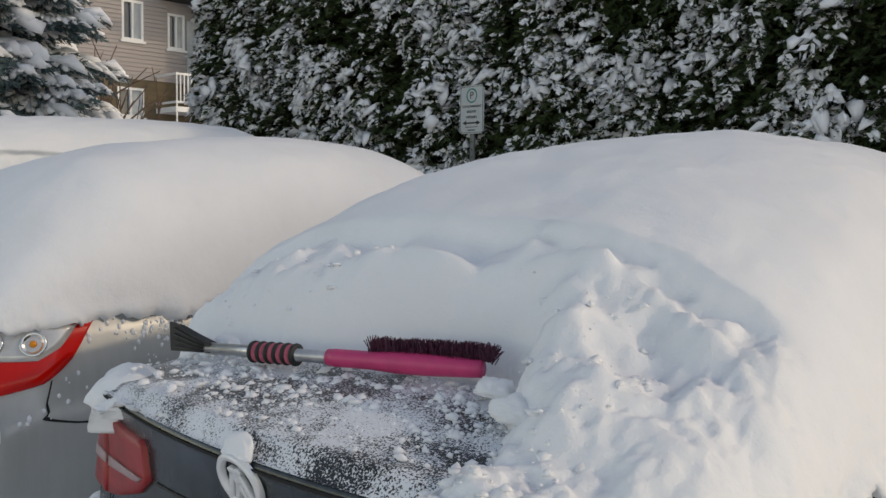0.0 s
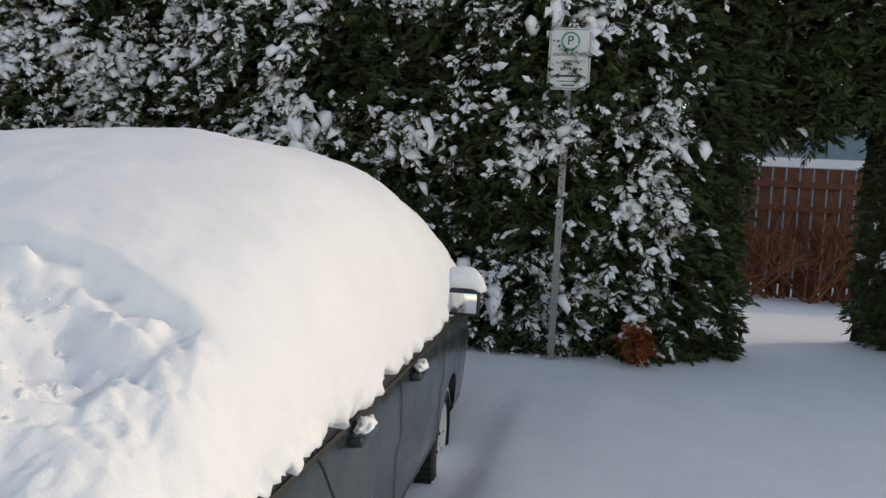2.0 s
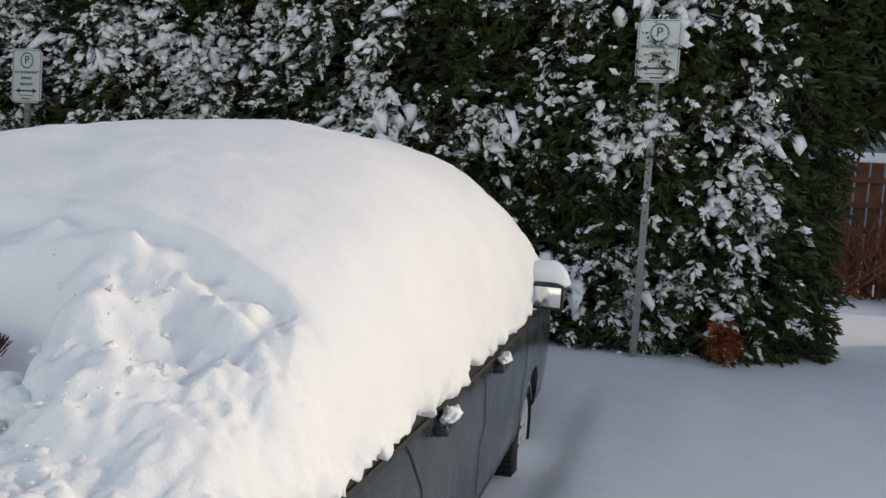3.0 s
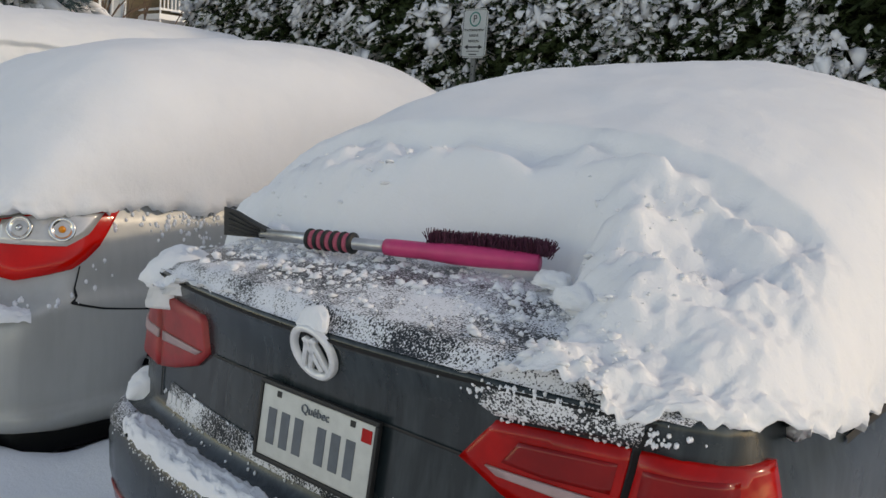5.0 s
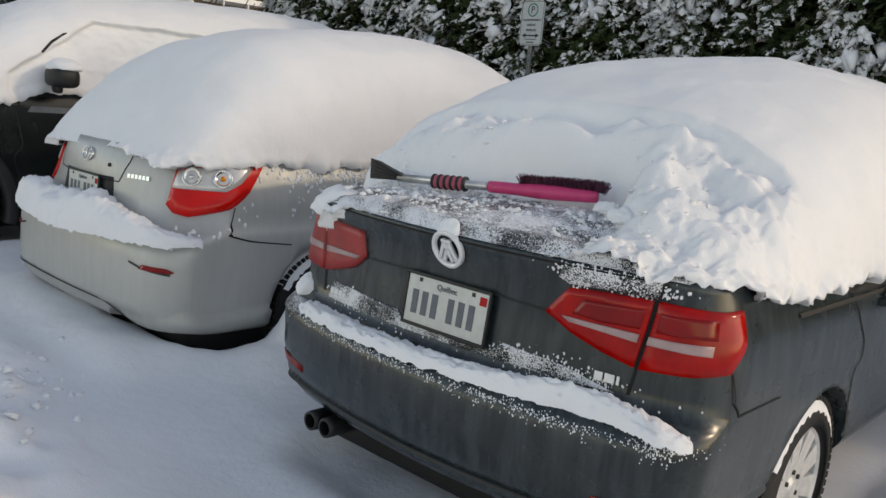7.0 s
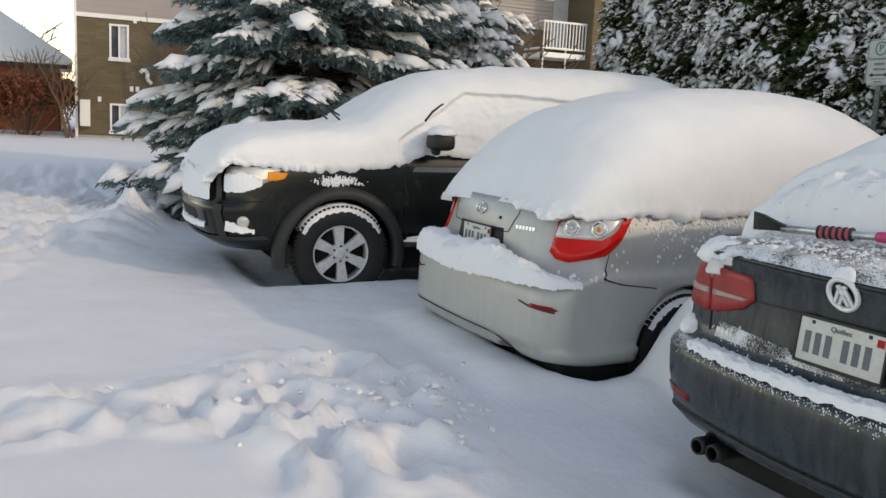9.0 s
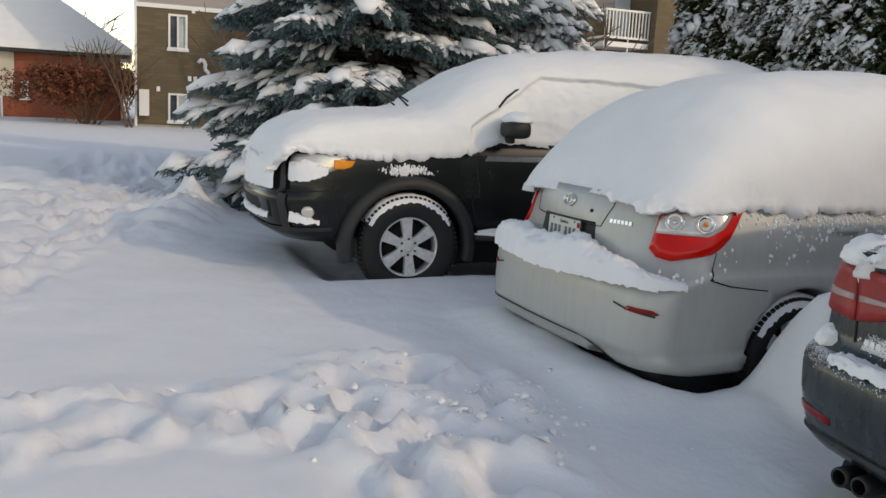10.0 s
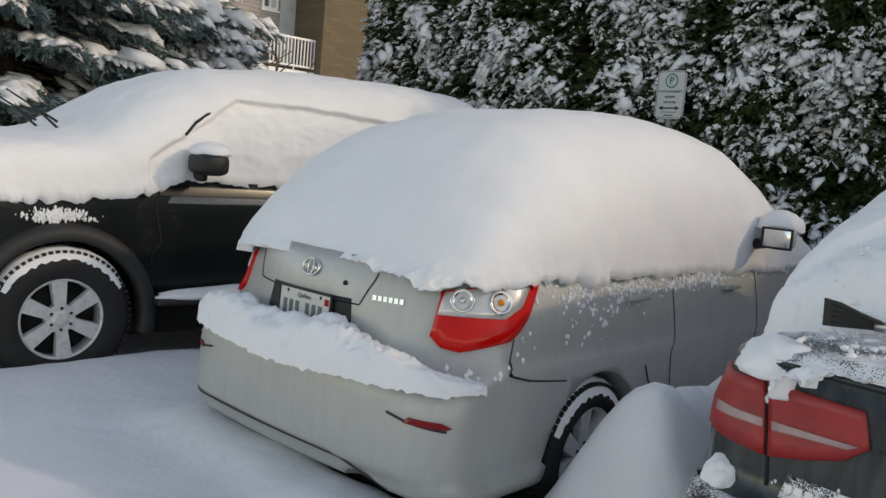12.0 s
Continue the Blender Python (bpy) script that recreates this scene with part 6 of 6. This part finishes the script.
# ---- parking signs ----
def sign(x, y, z_top, yaw, label, seen):
    s = thing("parking_sign", pose(x, y, ground_z(x, y), 0, 0, yaw), label, "sign", "parking signs")
    b = z_top - ground_z(x, y)
    bm = bmesh.new()
    box(bm, -0.16, 0.16, -0.004, 0.004, b - 0.47, b, 0.0)
    es = [e for e in bm.edges if abs(e.verts[0].co.y - e.verts[1].co.y) > 0.005]
    bmesh.ops.bevel(bm, geom=es, offset=0.025, segments=4, affect="EDGES")
    part("panel", bm, SIGN_WHITE, s, "white sign panel", False)
    bm = bmesh.new()
    box(bm, -0.026, 0.026, 0.008, 0.03, 0.0, b - 0.03)
    part("post", bm, GALV, s, "perforated steel post", False)
    for k in range(14):
        bm = bmesh.new()
        rod(bm, (0, 0.005, b - 0.55 - 0.075 * k), (0, 0.0085, b - 0.55 - 0.075 * k), 0.007, 0.007, 8)
        part("post_hole", bm, UNDER, s)
    m = Matrix.Rotation(math.pi / 2, 4, "X")
    for x0, x1, z0, z1 in ((-0.14, 0.14, b - 0.014, b - 0.01), (-0.14, 0.14, b - 0.46, b - 0.456), (-0.15, -0.146, b - 0.44, b - 0.03), (0.146, 0.15, b - 0.44, b - 0.03)):
        slab(s, "border", x0, x1, -0.0065, -0.0045, z0, z1, SIGN_INK)
    ringm = Matrix.Translation((0, -0.0045, b - 0.10)) @ Matrix.Rotation(math.pi / 2, 4, "Z")
    part("ring", lathe(bmesh.new(), [(0.058, 0.0), (0.058, -0.002), (0.071, -0.002), (0.071, 0.0)], 40, ringm), SIGN_GREEN, s, "green ring")
    text_part("letter", "P", 0.10, Matrix.Translation((0, -0.0065, b - 0.10)) @ m, SIGN_INK, s)
    for k, word in enumerate(("STATIONNEMENT", "RÉSERVÉ", "VISITEURS")):
        text_part("lettering", word, 0.032, Matrix.Translation((0, -0.0065, b - 0.205 - 0.052 * k)) @ m, SIGN_INK, s)
    bm = bmesh.new()
    za = b - 0.365
    box(bm, -0.075, 0.075, -0.0065, -0.0045, za - 0.007, za + 0.007)
    for sgn in (-1, 1):
        v = [bm.verts.new((sgn * px_, yy, za + pz)) for px_, pz in ((0.12, 0), (0.07, 0.022), (0.07, -0.022)) for yy in (-0.0065, -0.0045)]
        bm.faces.new((v[0], v[2], v[4]))
        bm.faces.new((v[1], v[5], v[3]))
        for i, j in ((0, 2), (2, 4), (4, 0)):
            bm.faces.new((v[i], v[i + 1], v[j + 1], v[j]))
    bmesh.ops.recalc_face_normals(bm, faces=bm.faces[:])
    part("arrow", bm, SIGN_INK, s, "", False)
    slab(s, "small_print", -0.085, 0.085, -0.0065, -0.0045, b - 0.408, b - 0.402, SIGN_INK)
    slab(s, "small_print", -0.05, 0.05, -0.0065, -0.0045, b - 0.440, b - 0.430, SIGN_INK)
    return s


sign(-0.376, 6.64, 2.90, 0, "white parking sign on a steel post before the hedge", True)
sign(-5.72, 6.08, 2.51, 0, "white parking sign half hidden among cedar sprays", False)


# ---- snow brush lying on the boot lid ----
def snow_brush():
    a, b = M_SEDAN @ Vector((-0.57, 0.235, 1.112)), M_SEDAN @ Vector((0.265, 0.43, 1.152))
    x = (b - a).normalized()
    up = Vector((0, 0, 1))
    y = up.cross(x).normalized()
    m = Matrix((x, y, x.cross(y))).transposed().to_4x4()
    m.translation = a
    L = (b - a).length
    t = thing("snow_brush", m, "pink snow brush with black ice scraper lying on the boot lid", "snow brush")
    # scraper blade, widening to its edge
    bm = bmesh.new()
    prof = [(-0.02, 0.048, 0.024, 0.003), (0.02, 0.042, 0.020, 0.007), (0.07, 0.026, 0.010, 0.012), (0.12, 0.014, 0.002, 0.013)]
    rows = []
    for px_, hw, lift, th in prof:
        rows.append([bm.verts.new((px_, -th, lift - hw * 0.75)), bm.verts.new((px_, th, lift - hw * 0.75)), bm.verts.new((px_, th, lift + hw * 0.75)), bm.verts.new((px_, -th, lift + hw * 0.75))])
    for p, q in zip(rows, rows[1:]):
        for k in range(4):
            bm.faces.new((p[k], p[(k + 1) % 4], q[(k + 1) % 4], q[k]))
    bm.faces.new(rows[0][::-1])
    bm.faces.new(rows[-1])
    bmesh.ops.recalc_face_normals(bm, faces=bm.faces[:])
    part("scraper_blade", bm, TRIM, t, "black plastic ice scraper", False)
    for k in range(4):
        bm = bmesh.new()
        rod(bm, (0.0, -0.008, 0.0 + 0.015 * k), (0.10, -0.013, -0.006 + 0.006 * k), 0.003, 0.003, 6)
        part("rib", bm, TRIM, t)
    part("tube", lathe(bmesh.new(), [(0.0, 0.10), (0.0145, 0.10), (0.0145, L * 0.55), (0.0, L * 0.55)], 18), STEEL, t, "bare metal handle tube")
    g0, g1 = L * 0.285, L * 0.425
    n = 5
    for k in range(n):
        x0, x1 = g0 + (g1 - g0) * k / n, g0 + (g1 - g0) * (k + 1) / n
        part("grip_foam", lathe(bmesh.new(), [(0.015, x0 + 0.007), (0.022, x0 + 0.008), (0.0235, (x0 + x1) / 2), (0.022, x1 - 0.001), (0.015, x1)], 18), PINK_FOAM, t, "pink foam grip")
    for k in range(n + 1):
        x0 = g0 + (g1 - g0) * k / n
        part("grip_ring", lathe(bmesh.new(), [(0.015, x0 - 0.002), (0.0255, x0 - 0.001), (0.0265, x0 + 0.003), (0.0255, x0 + 0.007), (0.015, x0 + 0.008)], 18), TRIM, t, "black rubber ring")
    part("brush_body", lathe(bmesh.new(), [(0.0, L * 0.535), (0.019, L * 0.535), (0.020, L * 0.56), (0.020, L * 0.66), (0.024, L * 0.74), (0.024, L * 0.82), (0.020, L * 0.94), (0.018, L * 0.975), (0.0, L * 0.976)], 22), PINK, t, "bright pink plastic brush head")
    rng = np.random.default_rng(8)
    k = 2600
    X = rng.uniform(L * 0.66, L * 1.0, k)
    A = rng.normal(size=k) * 0.28 + 0.35
    base = np.stack([X, 0.016 * np.sin(A), 0.016 * np.cos(A)], 1)
    d = unit(np.stack([rng.normal(size=k) * 0.28 + 0.1, np.sin(A) + rng.normal(size=k) * 0.15, np.cos(A)], 1))
    ll = rng.uniform(0.020, 0.040, (k, 1))
    wv = unit(np.cross(d, rng.normal(size=(k, 3)))) * 0.0011
    quads_mesh("bristles", np.stack([base - wv, base + wv, base + d * ll + wv, base + d * ll - wv], 1).reshape(-1, 3), BRISTLE, t, "dark plum bristles")
    return t


snow_brush()

# loose crumbs of snow on the lid and the bank behind
rng = np.random.default_rng(17)
n = 1500
U, Vv = rng.uniform(-0.62, 0.55, n), rng.beta(2.2, 1.6, n) * 0.44
P = np.array([M_SEDAN @ Vector((u, 0.02 + 0.12 * (u / 0.8) ** 2 + v, 1.061 + 0.042 * sstep(0, 0.46, v))) for u, v in zip(U, Vv)])
g = rng.uniform(0.1, 1.0, n) ** 6
S = np.stack([0.0025 + 0.014 * g, 0.0025 + 0.012 * g, 0.002 + 0.010 * g], 1)
crumbs = blobs("snow_crumbs", P, unit(rng.normal(size=(n, 3)) * np.array([1, 1, 0.1])), S, SNOW_CLUMP, None, "", rng, 0.4)
tagged(crumbs, "crumbs of snow scattered over the boot lid", "snow", kind="stuff")
# granular snow where the blanket was broken up
spots = np.array([v.co[:] for v in SEDAN_SNOW.data.vertices])
hit_ = (spots[:, 1] < 0.60) & (spots[:, 1] > 0.05) & (spots[:, 2] > 1.03) & (spots[:, 0] > -0.66) & (spots[:, 0] < 0.62)
spots = spots[hit_]
n = 600
P = spots[rng.integers(0, len(spots), n)] + rng.normal(size=(n, 3)) * np.array([0.008, 0.008, 0.001])
P = np.array([M_SEDAN @ Vector(p) for p in P])
g = rng.uniform(0.1, 1.0, n) ** 7
S = np.stack([0.002 + 0.013 * g, 0.002 + 0.012 * g, 0.0015 + 0.008 * g], 1)
grains = blobs("snow_grains", P, unit(rng.normal(size=(n, 3)) * np.array([1, 1, 0.2])), S, SNOW, None, "", rng, 0.45)
tagged(grains, "broken grains and small lumps in the dug snow", "snow", kind="stuff")
rows_ = [(-0.50, 0.33, 0.035), (0.30, 0.40, 0.04), (0.42, 0.31, 0.05)]
for k, (u, v, r) in enumerate(rows_):
    r *= 0.75
    snow_cap("snow_clump", M_SEDAN @ Matrix.Translation((u, v, 1.08 + 0.04 * sstep(0, 0.46, v))), r * 1.5, r * 1.1, r, "loose lump of snow on the boot lid", 40.0 + k, 0.25)

# crumbs kicked out of the trodden patch
rng = np.random.default_rng(19)
n = 220
X = np.concatenate([rng.normal(-2.95, 0.22, n // 2), rng.normal(-3.2, 0.4, n - n // 2)])
Y = np.concatenate([rng.normal(0.0, 0.18, n // 2), rng.normal(-0.5, 0.4, n - n // 2)])
P = np.array([(x, y, ground_z(x, y)) for x, y in zip(X, Y)])
g = rng.uniform(0.1, 1.0, n) ** 3
S = np.stack([0.005 + 0.024 * g, 0.005 + 0.02 * g, 0.005 + 0.016 * g], 1)
crumbs = blobs("snow_crumbs", P, unit(rng.normal(size=(n, 3)) * np.array([1, 1, 0.1])), S, SNOW_GROUND, None, "", rng, 0.5)
tagged(crumbs, "broken crumbs of snow round the trodden patch", "snow", kind="stuff")
